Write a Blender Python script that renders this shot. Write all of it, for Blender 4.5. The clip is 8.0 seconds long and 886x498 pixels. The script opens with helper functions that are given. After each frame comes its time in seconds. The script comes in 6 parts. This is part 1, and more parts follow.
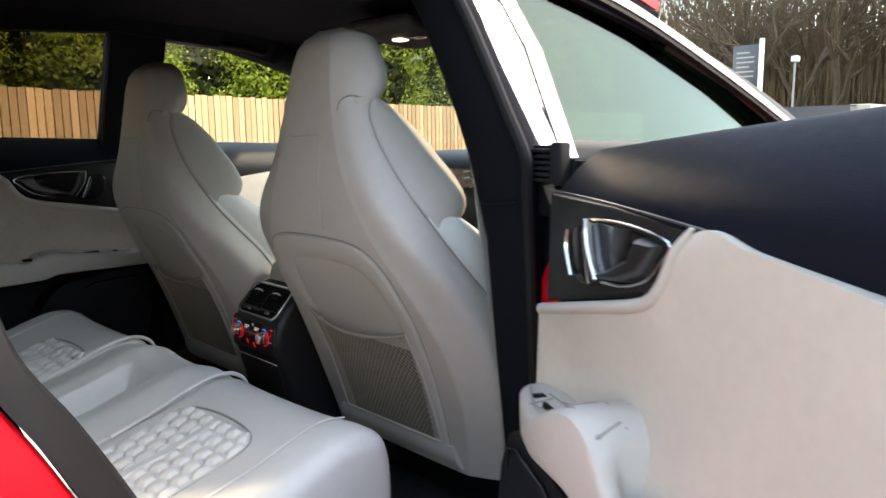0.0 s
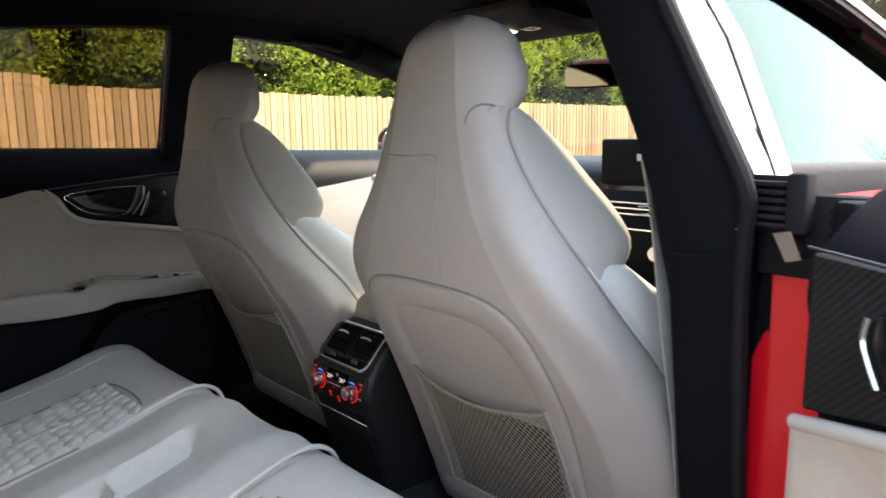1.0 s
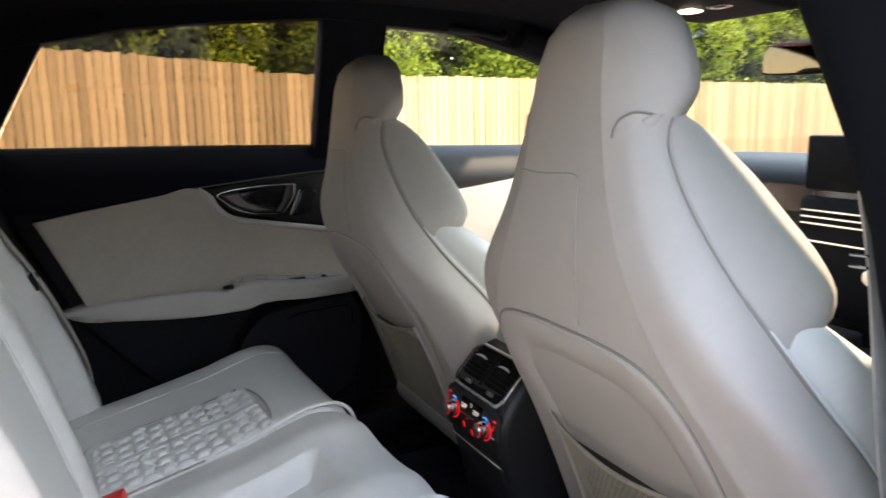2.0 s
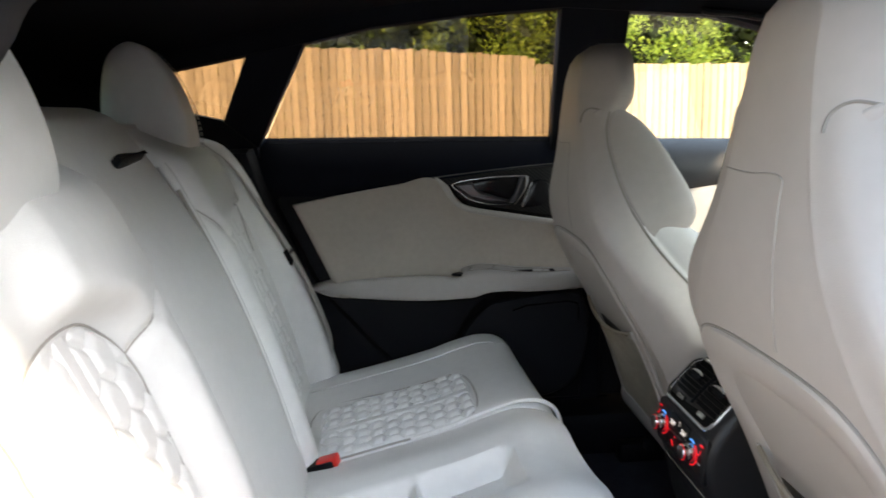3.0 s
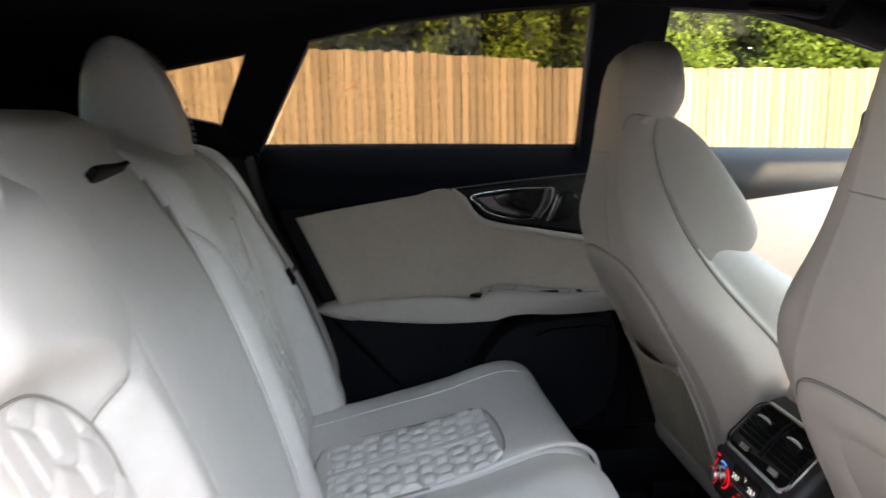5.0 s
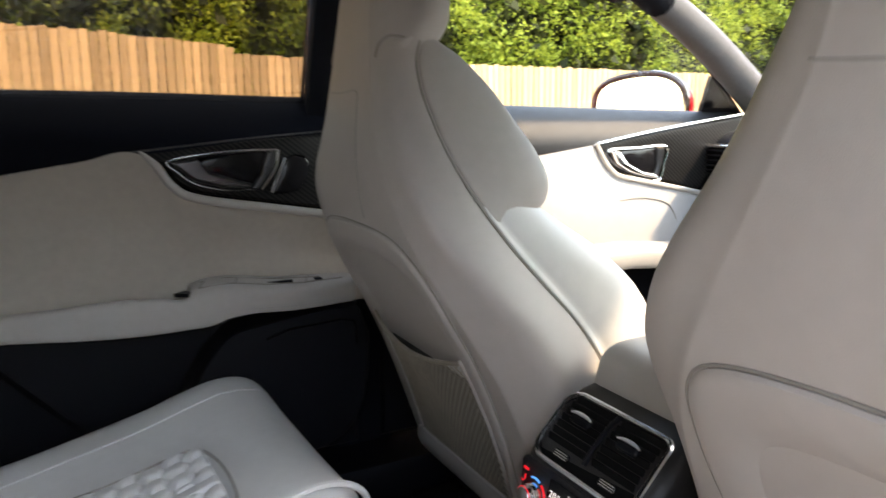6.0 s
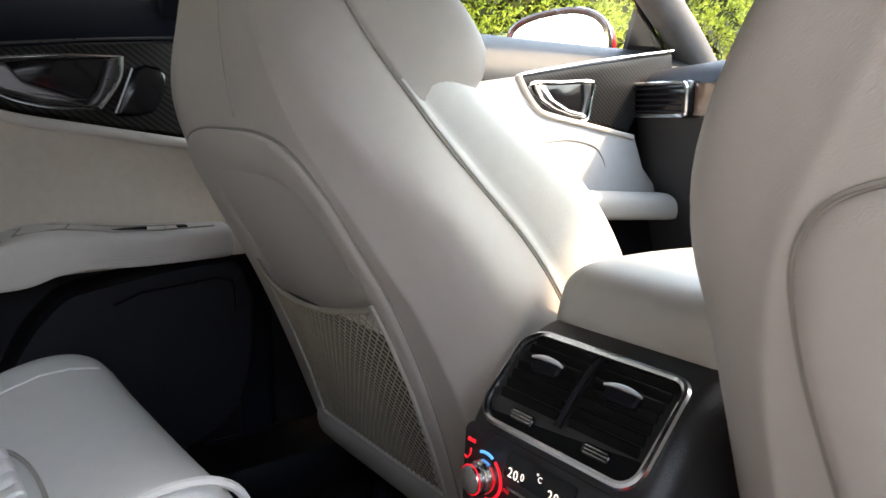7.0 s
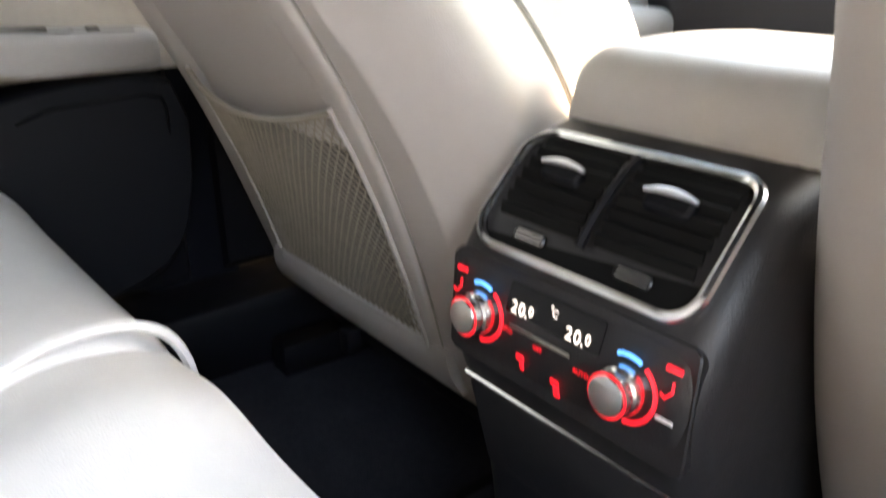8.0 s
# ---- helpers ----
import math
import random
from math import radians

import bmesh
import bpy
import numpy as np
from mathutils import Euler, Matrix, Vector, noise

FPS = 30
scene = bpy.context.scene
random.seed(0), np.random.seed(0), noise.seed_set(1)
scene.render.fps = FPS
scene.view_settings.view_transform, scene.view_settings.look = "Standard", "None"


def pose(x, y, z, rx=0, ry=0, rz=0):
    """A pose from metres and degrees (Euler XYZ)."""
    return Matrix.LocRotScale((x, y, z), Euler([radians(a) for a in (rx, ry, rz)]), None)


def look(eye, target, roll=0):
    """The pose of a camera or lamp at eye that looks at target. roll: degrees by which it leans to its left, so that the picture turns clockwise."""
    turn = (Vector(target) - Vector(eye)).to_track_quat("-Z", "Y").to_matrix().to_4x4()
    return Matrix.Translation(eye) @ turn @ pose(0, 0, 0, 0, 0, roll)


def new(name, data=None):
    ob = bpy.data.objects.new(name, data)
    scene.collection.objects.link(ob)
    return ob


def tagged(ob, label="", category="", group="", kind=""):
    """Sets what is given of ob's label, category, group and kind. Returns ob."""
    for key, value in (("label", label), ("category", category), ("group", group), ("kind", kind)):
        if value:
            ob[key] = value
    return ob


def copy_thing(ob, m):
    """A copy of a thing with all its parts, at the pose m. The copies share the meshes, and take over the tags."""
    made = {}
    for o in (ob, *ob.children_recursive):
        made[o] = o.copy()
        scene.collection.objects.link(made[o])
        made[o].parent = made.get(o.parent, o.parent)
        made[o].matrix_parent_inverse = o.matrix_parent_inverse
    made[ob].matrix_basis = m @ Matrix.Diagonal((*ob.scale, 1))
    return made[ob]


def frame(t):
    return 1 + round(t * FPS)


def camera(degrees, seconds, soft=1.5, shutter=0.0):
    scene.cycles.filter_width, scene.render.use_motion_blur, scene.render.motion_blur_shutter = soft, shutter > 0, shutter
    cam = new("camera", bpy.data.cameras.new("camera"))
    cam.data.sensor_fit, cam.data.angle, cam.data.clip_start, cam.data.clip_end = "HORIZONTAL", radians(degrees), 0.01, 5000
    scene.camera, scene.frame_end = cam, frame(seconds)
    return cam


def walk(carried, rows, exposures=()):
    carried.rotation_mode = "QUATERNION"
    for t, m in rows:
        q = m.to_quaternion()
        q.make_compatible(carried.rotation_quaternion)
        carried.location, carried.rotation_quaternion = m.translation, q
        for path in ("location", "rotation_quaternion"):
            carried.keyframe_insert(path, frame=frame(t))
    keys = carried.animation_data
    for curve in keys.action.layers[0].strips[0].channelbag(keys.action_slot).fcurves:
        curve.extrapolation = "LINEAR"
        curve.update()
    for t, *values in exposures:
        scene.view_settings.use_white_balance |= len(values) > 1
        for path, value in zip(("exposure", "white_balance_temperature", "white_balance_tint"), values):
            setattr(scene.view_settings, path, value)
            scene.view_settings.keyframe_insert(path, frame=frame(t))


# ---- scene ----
cam = camera(61.8, 8.0, soft=1.5, shutter=0.35)
PATH = [
    (0, (1.489, -0.819, 1.064), (0.065, 0.553, 0.76), -0.7),
    (0.5, (1.309, -0.778, 1.077), (-0.153, 0.552, 0.769), -0.8),
    (1, (1.173, -0.71, 1.099), (-0.338, 0.563, 0.783), -0.9),
    (2.5, (1.054, -0.482, 1.137), (-0.846, 0.025, 0.769), -1.4),
    (3, (1.058, -0.436, 1.131), (-0.903, -0.288, 0.768), -1.5),
    (3.5, (1.062, -0.427, 1.142), (-0.905, -0.495, 0.786), -1.5),
    (4, (1.061, -0.423, 1.143), (-0.896, -0.64, 0.791), -1.5),
    (5.5, (0.735, -0.484, 1.118), (-1.157, 0.053, 0.755), -0.7),
    (6, (0.571, -0.432, 1.043), (-1.175, 0.469, 0.671), -0.4),
    (6.5, (0.451, -0.385, 0.959), (-1.207, 0.67, 0.59), -0.7),
    (7, (0.366, -0.335, 0.905), (-1.236, 0.803, 0.536), -0.5),
    (7.5, (0.307, -0.317, 0.871), (-1.263, 0.863, 0.492), -0.7),
    (8, (0.254, -0.27, 0.831), (-1.203, 0.876, 0.08), -0.5),
]
walk(cam, [(t, look(eye, target, roll)) for t, eye, target, roll in PATH], [(0.0, 3.37, 10100, 11), (1.0, 3.67, 10000, 14), (2.5, 4.02, 10100, 14), (3.2, 4.12, 9900, 12), (4.0, 3.87, 9800, 13), (5.5, 4.12, 9900, 15), (6.0, 4.17, 10000, 16), (6.5, 4.27, 10200, 16), (7.0, 4.52, 10000, 16), (7.5, 4.77, 10100, 16), (8.0, 5.42, 11000, 17)])

# ---- light ----
SUN_DIR = Vector((0.423, 0.582, 0.695)).normalized()
world = bpy.data.worlds.new("sky")
scene.world = world
world.use_nodes = True
wn = world.node_tree.nodes
sky = wn.new("ShaderNodeTexSky")
sky.sky_type = "NISHITA"
sky.sun_disc = False
sky.sun_elevation = math.asin(SUN_DIR.z)
sky.sun_rotation = math.atan2(SUN_DIR.x, SUN_DIR.y)
sky.air_density, sky.dust_density, sky.ozone_density = 1.0, 0.4, 1.0
wn["Background"].inputs["Strength"].default_value = 0.15
world.node_tree.links.new(sky.outputs["Color"], wn["Background"].inputs["Color"])
sun = new("sun", bpy.data.lights.new("sun", "SUN"))
sun.data.energy, sun.data.angle, sun.data.color = 0.5, radians(3.0), (1.0, 0.96, 0.90)
sun.matrix_world = look((0, 0, 0), -SUN_DIR)


# ---- materials ----
def material(name, colour, rough=0.5, metal=0.0, scale=0.0, amount=0.12, bump=0.0, bump_scale=0.0, coat=0.0, spec=0.5, sheen=0.0, stretch=(1, 1, 1), per=0.0):
    """A surface with two scales of uneven colour and a fine relief. scale: blotches per metre; bump_scale: grains per metre."""
    m = bpy.data.materials.new(name)
    m.use_nodes = True
    n, l = m.node_tree.nodes, m.node_tree.links
    b = n["Principled BSDF"]
    b.inputs["Roughness"].default_value = rough
    b.inputs["Metallic"].default_value = metal
    b.inputs["Coat Weight"].default_value = coat
    b.inputs["Specular IOR Level"].default_value = spec
    b.inputs["Sheen Weight"].default_value = sheen
    b.inputs["Base Color"].default_value = (*colour, 1)
    co = n.new("ShaderNodeTexCoord")
    mp = n.new("ShaderNodeMapping")
    mp.inputs["Scale"].default_value = stretch
    l.new(co.outputs["Object"], mp.inputs["Vector"])
    if scale:
        big, small = n.new("ShaderNodeTexNoise"), n.new("ShaderNodeTexNoise")
        big.inputs["Scale"].default_value, small.inputs["Scale"].default_value = scale, scale * 9
        big.inputs["Detail"].default_value, small.inputs["Detail"].default_value = 3, 4
        for t in (big, small):
            l.new(mp.outputs["Vector"], t.inputs["Vector"])
        add = n.new("ShaderNodeMath")
        add.operation = "ADD"
        l.new(big.outputs["Fac"], add.inputs[0])
        l.new(small.outputs["Fac"], add.inputs[1])
        src = add.outputs["Value"]
        if per:
            info = n.new("ShaderNodeObjectInfo")
            mul = n.new("ShaderNodeMath")
            mul.operation = "MULTIPLY_ADD"
            mul.inputs[1].default_value, mul.inputs[2].default_value = per, -per / 2
            l.new(info.outputs["Random"], mul.inputs[0])
            add2 = n.new("ShaderNodeMath")
            l.new(src, add2.inputs[0])
            l.new(mul.outputs["Value"], add2.inputs[1])
            src = add2.outputs["Value"]
        ramp = n.new("ShaderNodeMapRange")
        ramp.inputs["From Min"].default_value, ramp.inputs["From Max"].default_value = 0.6, 1.4
        ramp.inputs["To Min"].default_value, ramp.inputs["To Max"].default_value = 1 - amount, 1 + amount
        l.new(src, ramp.inputs["Value"])
        mix = n.new("ShaderNodeVectorMath")
        mix.operation = "SCALE"
        mix.inputs[0].default_value = colour
        l.new(ramp.outputs["Result"], mix.inputs["Scale"])
        l.new(mix.outputs["Vector"], b.inputs["Base Color"])
        rr = n.new("ShaderNodeMapRange")
        rr.inputs["To Min"].default_value, rr.inputs["To Max"].default_value = max(rough - 0.08, 0.02), min(rough + 0.08, 1)
        l.new(small.outputs["Fac"], rr.inputs["Value"])
        l.new(rr.outputs["Result"], b.inputs["Roughness"])
    if bump:
        g = n.new("ShaderNodeTexNoise")
        g.inputs["Scale"].default_value, g.inputs["Detail"].default_value = bump_scale, 3
        l.new(mp.outputs["Vector"], g.inputs["Vector"])
        bp = n.new("ShaderNodeBump")
        bp.inputs["Strength"].default_value, bp.inputs["Distance"].default_value = bump, 0.002
        l.new(g.outputs["Fac"], bp.inputs["Height"])
        l.new(bp.outputs["Normal"], b.inputs["Normal"])
    return m


def glow(name, colour, strength):
    m = bpy.data.materials.new(name)
    m.use_nodes = True
    b = m.node_tree.nodes["Principled BSDF"]
    b.inputs["Base Color"].default_value = (*colour, 1)
    b.inputs["Emission Color"].default_value = (*colour, 1)
    b.inputs["Emission Strength"].default_value = strength
    return m


def glass(name, tint, gloss=0.05, shade=(1.0, 1.0, 1.0)):
    m = bpy.data.materials.new(name)
    m.use_nodes = True
    n, l = m.node_tree.nodes, m.node_tree.links
    n.remove(n["Principled BSDF"])
    clear, shine, mix, fr = n.new("ShaderNodeBsdfTransparent"), n.new("ShaderNodeBsdfGlossy"), n.new("ShaderNodeMixShader"), n.new("ShaderNodeLayerWeight")
    clear.inputs["Color"].default_value = (*tint, 1)
    shine.inputs["Roughness"].default_value = 0.02
    shine.inputs["Color"].default_value = (*shade, 1)
    fr.inputs["Blend"].default_value = 0.5
    steep, sheen = n.new("ShaderNodeMath"), n.new("ShaderNodeMath")
    steep.operation, sheen.operation = "POWER", "MULTIPLY_ADD"
    steep.inputs[1].default_value = 5.0
    sheen.inputs[1].default_value, sheen.inputs[2].default_value = 0.85, gloss
    l.new(fr.outputs["Facing"], steep.inputs[0])
    l.new(steep.outputs["Value"], sheen.inputs[0])
    l.new(sheen.outputs["Value"], mix.inputs["Fac"])
    l.new(clear.outputs["BSDF"], mix.inputs[1])
    l.new(shine.outputs["BSDF"], mix.inputs[2])
    l.new(mix.outputs["Shader"], n["Material Output"].inputs["Surface"])
    return m


def carbon_weave(name):
    m = material(name, (0.03, 0.03, 0.032), 0.4, spec=0.12)
    n, l = m.node_tree.nodes, m.node_tree.links
    co, mp, w = n.new("ShaderNodeTexCoord"), n.new("ShaderNodeMapping"), n.new("ShaderNodeTexWave")
    mp.inputs["Rotation"].default_value = (radians(38), 0, 0)
    w.wave_type, w.bands_direction = "BANDS", "Z"
    w.inputs["Scale"].default_value, w.inputs["Distortion"].default_value = 46, 0.15
    ramp = n.new("ShaderNodeValToRGB")
    ramp.color_ramp.elements[0].color, ramp.color_ramp.elements[1].color = (0.004, 0.004, 0.0045, 1), (0.024, 0.0235, 0.023, 1)
    l.new(co.outputs["Object"], mp.inputs["Vector"])
    l.new(mp.outputs["Vector"], w.inputs["Vector"])
    l.new(w.outputs["Fac"], ramp.inputs["Fac"])
    l.new(ramp.outputs["Color"], n["Principled BSDF"].inputs["Base Color"])
    return m


# Seat leather darkened by colour to hold back sun on the front doors.
DIMMED_LEATHER = material("dimmed_seat_leather", (0.36, 0.355, 0.35), 0.5, scale=6, amount=0.06, bump=0.22, bump_scale=900, spec=0.35)
LEATHER = material("grey_leather", (0.66, 0.65, 0.63), 0.42, scale=6, amount=0.05, bump=0.22, bump_scale=900, spec=0.4)
PERFORATED = material("quilted_leather", (0.66, 0.65, 0.635), 0.45, scale=7, amount=0.05, bump=0.25, bump_scale=800, spec=0.4)
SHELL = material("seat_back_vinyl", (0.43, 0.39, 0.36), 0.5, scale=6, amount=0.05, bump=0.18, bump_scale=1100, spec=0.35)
ALCANTARA = material("pale_suede", (0.42, 0.375, 0.325), 0.85, scale=9, amount=0.07, bump=0.2, bump_scale=1500, spec=0.15, sheen=0.25)
ARMREST = material("armrest_leather", (0.43, 0.405, 0.375), 0.45, scale=8, amount=0.05, bump=0.2, bump_scale=900, spec=0.4)
STITCH = material("seam_thread", (0.26, 0.24, 0.215), 0.7)
THREAD = material("sewing_thread", (0.40, 0.385, 0.36), 0.7)
COVER = material("bright_pillar_cover", (0.85, 0.85, 0.85), 0.25, metal=1.0, scale=5, amount=0.06)
PIPING = material("seat_piping", (0.31, 0.29, 0.265), 0.6, scale=30, amount=0.1)
BELT = material("belt_webbing", (0.42, 0.40, 0.37), 0.8, scale=80, amount=0.12, bump=0.5, bump_scale=1500)
NET = material("net_cord", (0.25, 0.215, 0.17), 0.75, scale=60, amount=0.2)
POCKET_SHADE = material("shaded_lining", (0.032, 0.026, 0.021), 0.85, scale=10, amount=0.1)
CONSOLE_BLACK = material("console_black_plastic", (0.017, 0.016, 0.017), 0.42, scale=8, amount=0.12, bump=0.25, bump_scale=800, spec=0.4)
VENT_BLACK = material("vent_black", (0.004, 0.004, 0.004), 0.7, spec=0.12)
BLACK = material("black_soft_plastic", (0.004, 0.0045, 0.0065), 0.55, scale=8, amount=0.15, bump=0.3, bump_scale=700, spec=0.14)
SHOULDER = material("dark_grey_soft_trim", (0.0045, 0.006, 0.0105), 0.6, scale=8, amount=0.12, bump=0.3, bump_scale=900, spec=0.06)
# Dash grey, also the front shoulder trim lightened as if in sun.
DASH_AND_LIT_TRIM = material("dash_and_sunlit_shoulder_grey", (0.012, 0.0135, 0.017), 0.5, scale=8, amount=0.12, bump=0.3, bump_scale=900, spec=0.35)
HEADLINER = material("black_headlining", (0.0055, 0.0065, 0.0095), 0.95, scale=12, amount=0.15, bump=0.3, bump_scale=1200, spec=0.1)
LIT_PILLAR_CLOTH = material("lit_pillar_cloth", (0.11, 0.11, 0.112), 0.9, scale=12, amount=0.12, bump=0.3, bump_scale=1200, spec=0.15)
CARPET = material("black_carpet", (0.034, 0.036, 0.046), 0.95, scale=14, amount=0.3, bump=0.8, bump_scale=600, spec=0.1)
GLOSS = material("gloss_black", (0.007, 0.007, 0.008), 0.16, scale=5, amount=0.1, spec=0.3)
RUBBER = material("black_rubber", (0.008, 0.008, 0.010), 0.7, scale=10, amount=0.15, bump=0.06, bump_scale=300, spec=0.2)
GRIP = material("dark_satin_grip", (0.09, 0.09, 0.095), 0.3, metal=0.6, scale=20, amount=0.08)
CHROME = material("satin_chrome", (0.78, 0.78, 0.78), 0.22, metal=1.0, scale=20, amount=0.05)
SURROUND = material("satin_window_surround", (0.36, 0.32, 0.29), 0.42, metal=0.7, scale=20, amount=0.08)
BRIGHT = material("bright_satin_metal", (0.88, 0.88, 0.88), 0.42, metal=1.0)
LEVER = material("satin_lever_metal", (0.15, 0.15, 0.155), 0.32, metal=1.0, scale=20, amount=0.06)
CARBON = carbon_weave("carbon_weave")
RED = material("red_paint", (0.66, 0.006, 0.016), 0.4, scale=3, amount=0.05, coat=0.15, spec=0.25)
RED_PLASTIC = material("red_plastic", (0.7, 0.02, 0.015), 0.35)
GLASS = glass("window_glass", (0.93, 0.96, 0.94))
PRIVACY = glass("smoked_window_glass", (0.54, 0.49, 0.43))
TINT = glass("green_tinted_glass", (0.20, 0.36, 0.31), 0.05, (0.60, 0.74, 0.67))
WOOD_TRIM = material("polished_brown_trim", (0.06, 0.03, 0.02), 0.1, scale=10, amount=0.3, coat=1.0)
TYRE = material("tyre_rubber", (0.02, 0.02, 0.02), 0.8, scale=20, amount=0.2)
MIRROR = material("mirror_glass", (0.48, 0.49, 0.5), 0.02, metal=1.0)
DIM_MIRROR = material("dimmed_mirror_glass", (0.12, 0.12, 0.13), 0.03, metal=1.0)
LED_RED = glow("red_backlight", (1.0, 0.02, 0.04), 0.032)
LED_BLUE = glow("blue_backlight", (0.03, 0.3, 1.0), 0.07)
LED_WHITE = glow("white_display_digits", (0.9, 0.92, 1.0), 0.05)
LAMP_GLOW = glow("reading_lamp_glow", (1.0, 0.98, 0.95), 0.25)
FENCE_WOOD = material("fence_timber", (0.50, 0.32, 0.18), 0.8, scale=2.2, amount=0.3, bump=0.25, bump_scale=40, stretch=(1, 7, 0.3), per=0.7, spec=0.15)
RENDER = material("grey_wall_render", (0.42, 0.40, 0.37), 0.9, scale=1.2, amount=0.2, bump=0.6, bump_scale=80, spec=0.2)
ASPHALT = material("asphalt", (0.055, 0.055, 0.056), 0.9, scale=2, amount=0.25, bump=1.0, bump_scale=90, spec=0.3)
BARK = material("bark", (0.065, 0.05, 0.036), 0.9, scale=5, amount=0.4, bump=1.0, bump_scale=30, spec=0.1)
WOODS = material("bare_twigs", (0.11, 0.078, 0.05), 0.95, scale=1, amount=0.5, spec=0.1)
WHITE_PAINT = material("white_paint", (0.75, 0.75, 0.73), 0.4, scale=3, amount=0.08)
SIGN_GREY = material("sign_lettering_grey", (0.22, 0.22, 0.23), 0.5, scale=3, amount=0.1)
PALE_BOX = material("pale_roof_box", (0.34, 0.31, 0.25), 0.5, scale=3, amount=0.1)
NAVY = material("navy_sign", (0.03, 0.035, 0.055), 0.4, scale=2, amount=0.1)
GREY_VAN = material("dark_blue_van", (0.05, 0.06, 0.085), 0.35, scale=3, amount=0.1, coat=0.5)


def leaves_material(name, a, b):
    m = material(name, a, 0.6, spec=0.25)
    n, l = m.node_tree.nodes, m.node_tree.links
    geo, ramp = n.new("ShaderNodeNewGeometry"), n.new("ShaderNodeValToRGB")
    ramp.color_ramp.elements[0].color, ramp.color_ramp.elements[1].color = (*a, 1), (*b, 1)
    l.new(geo.outputs["Random Per Island"], ramp.inputs["Fac"])
    p = n["Principled BSDF"]
    l.new(ramp.outputs["Color"], p.inputs["Base Color"])
    p.inputs["Subsurface Weight"].default_value = 0.0
    tr, mix = n.new("ShaderNodeBsdfTranslucent"), n.new("ShaderNodeMixShader")
    mix.inputs["Fac"].default_value = 0.4
    l.new(ramp.outputs["Color"], tr.inputs["Color"])
    l.new(p.outputs["BSDF"], mix.inputs[1])
    l.new(tr.outputs["BSDF"], mix.inputs[2])
    l.new(mix.outputs["Shader"], n["Material Output"].inputs["Surface"])
    return m


LEAVES = leaves_material("conifer_leaves", (0.11, 0.165, 0.022), (0.50, 0.56, 0.10))
# Near-black green: the shade in the hedge's gaps is put into leaf colour.
INNER_SHADE = leaves_material("painted_gap_shade", (0.02, 0.026, 0.008), (0.055, 0.06, 0.018))
IVY = leaves_material("ivy_leaves", (0.03, 0.05, 0.015), (0.07, 0.09, 0.03))


# ---- building tools ----
def hermite(pts):
    """A smooth function through (u, value) points."""
    u = np.array([p[0] for p in pts], float)
    v = np.array([p[1] for p in pts], float)
    s = np.gradient(v, u)

    def f(q):
        q = min(max(q, u[0]), u[-1])
        i = min(max(int(np.searchsorted(u, q)) - 1, 0), len(u) - 2)
        h = u[i + 1] - u[i]
        k = (q - u[i]) / h
        return float((2 * k**3 - 3 * k**2 + 1) * v[i] + (k**3 - 2 * k**2 + k) * h * s[i] + (3 * k**2 - 2 * k**3) * v[i + 1] + (k**3 - k**2) * h * s[i + 1])

    return f


def spline(pts, n=6, closed=False):
    """Points along a smooth curve through pts."""
    p = [Vector(q) for q in pts]
    k = len(p)
    out = []
    for i in range(k if closed else k - 1):
        a, b, c, d = (p[(i + j) % k] if closed else p[min(max(i + j, 0), k - 1)] for j in (-1, 0, 1, 2))
        for j in range(n):
            t = j / n
            out.append(0.5 * (2 * b + (c - a) * t + (2 * a - 5 * b + 4 * c - d) * t * t + (3 * b - a - 3 * c + d) * t**3))
    if not closed:
        out.append(p[-1])
    return out


def loft(bm, rings, closed=True, cap=True):
    """Faces between successive rings of points."""
    rows = [[bm.verts.new(p) for p in r] for r in rings]
    m = len(rows[0])
    for a, b in zip(rows, rows[1:]):
        for i in range(m if closed else m - 1):
            j = (i + 1) % m
            bm.faces.new((a[i], a[j], b[j], b[i]))
    if cap and closed:
        bm.faces.new(rows[0][::-1])
        bm.faces.new(rows[-1])
    return rows


def tube(bm, pts, r, n=8, closed=False):
    """A round cord along points."""
    p = [Vector(q) for q in pts]
    k = len(p)
    rings = []
    side = None
    for i in range(k):
        a, b = (p[(i - 1) % k], p[(i + 1) % k]) if closed else (p[max(i - 1, 0)], p[min(i + 1, k - 1)])
        t = (b - a).normalized()
        if side is None:
            side = t.cross(Vector((0.31, 0.17, 0.93))).normalized()
        side = (side - t * side.dot(t)).normalized()
        up = t.cross(side)
        q = r[i] if isinstance(r, (list, tuple)) else r
        rings.append([p[i] + q * (math.cos(2 * math.pi * j / n) * side + math.sin(2 * math.pi * j / n) * up) for j in range(n)])
    if closed:
        rings.append(rings[0])
    loft(bm, rings, cap=not closed)


def box(bm, x0, x1, y0, y1, z0, z1, bevel=0.0, segments=2):
    made = bmesh.ops.create_cube(bm, size=1.0, matrix=Matrix.Translation(((x0 + x1) / 2, (y0 + y1) / 2, (z0 + z1) / 2)) @ Matrix.Diagonal((x1 - x0, y1 - y0, z1 - z0, 1)))
    if bevel:
        edges = list({e for v in made["verts"] for e in v.link_edges})
        bmesh.ops.bevel(bm, geom=edges, offset=bevel, segments=segments, profile=0.5, affect="EDGES")


def inset(profile, d):
    """A closed 2D outline moved inwards by d."""
    k = len(profile)
    area = sum(profile[i][0] * profile[(i + 1) % k][1] - profile[(i + 1) % k][0] * profile[i][1] for i in range(k))
    s = 1 if area > 0 else -1
    out = []
    for i in range(k):
        a, b = Vector(profile[i - 1][:2]), Vector(profile[(i + 1) % k][:2])
        t = (b - a).normalized()
        out.append((profile[i][0] - s * t.y * d, profile[i][1] + s * t.x * d))
    return out


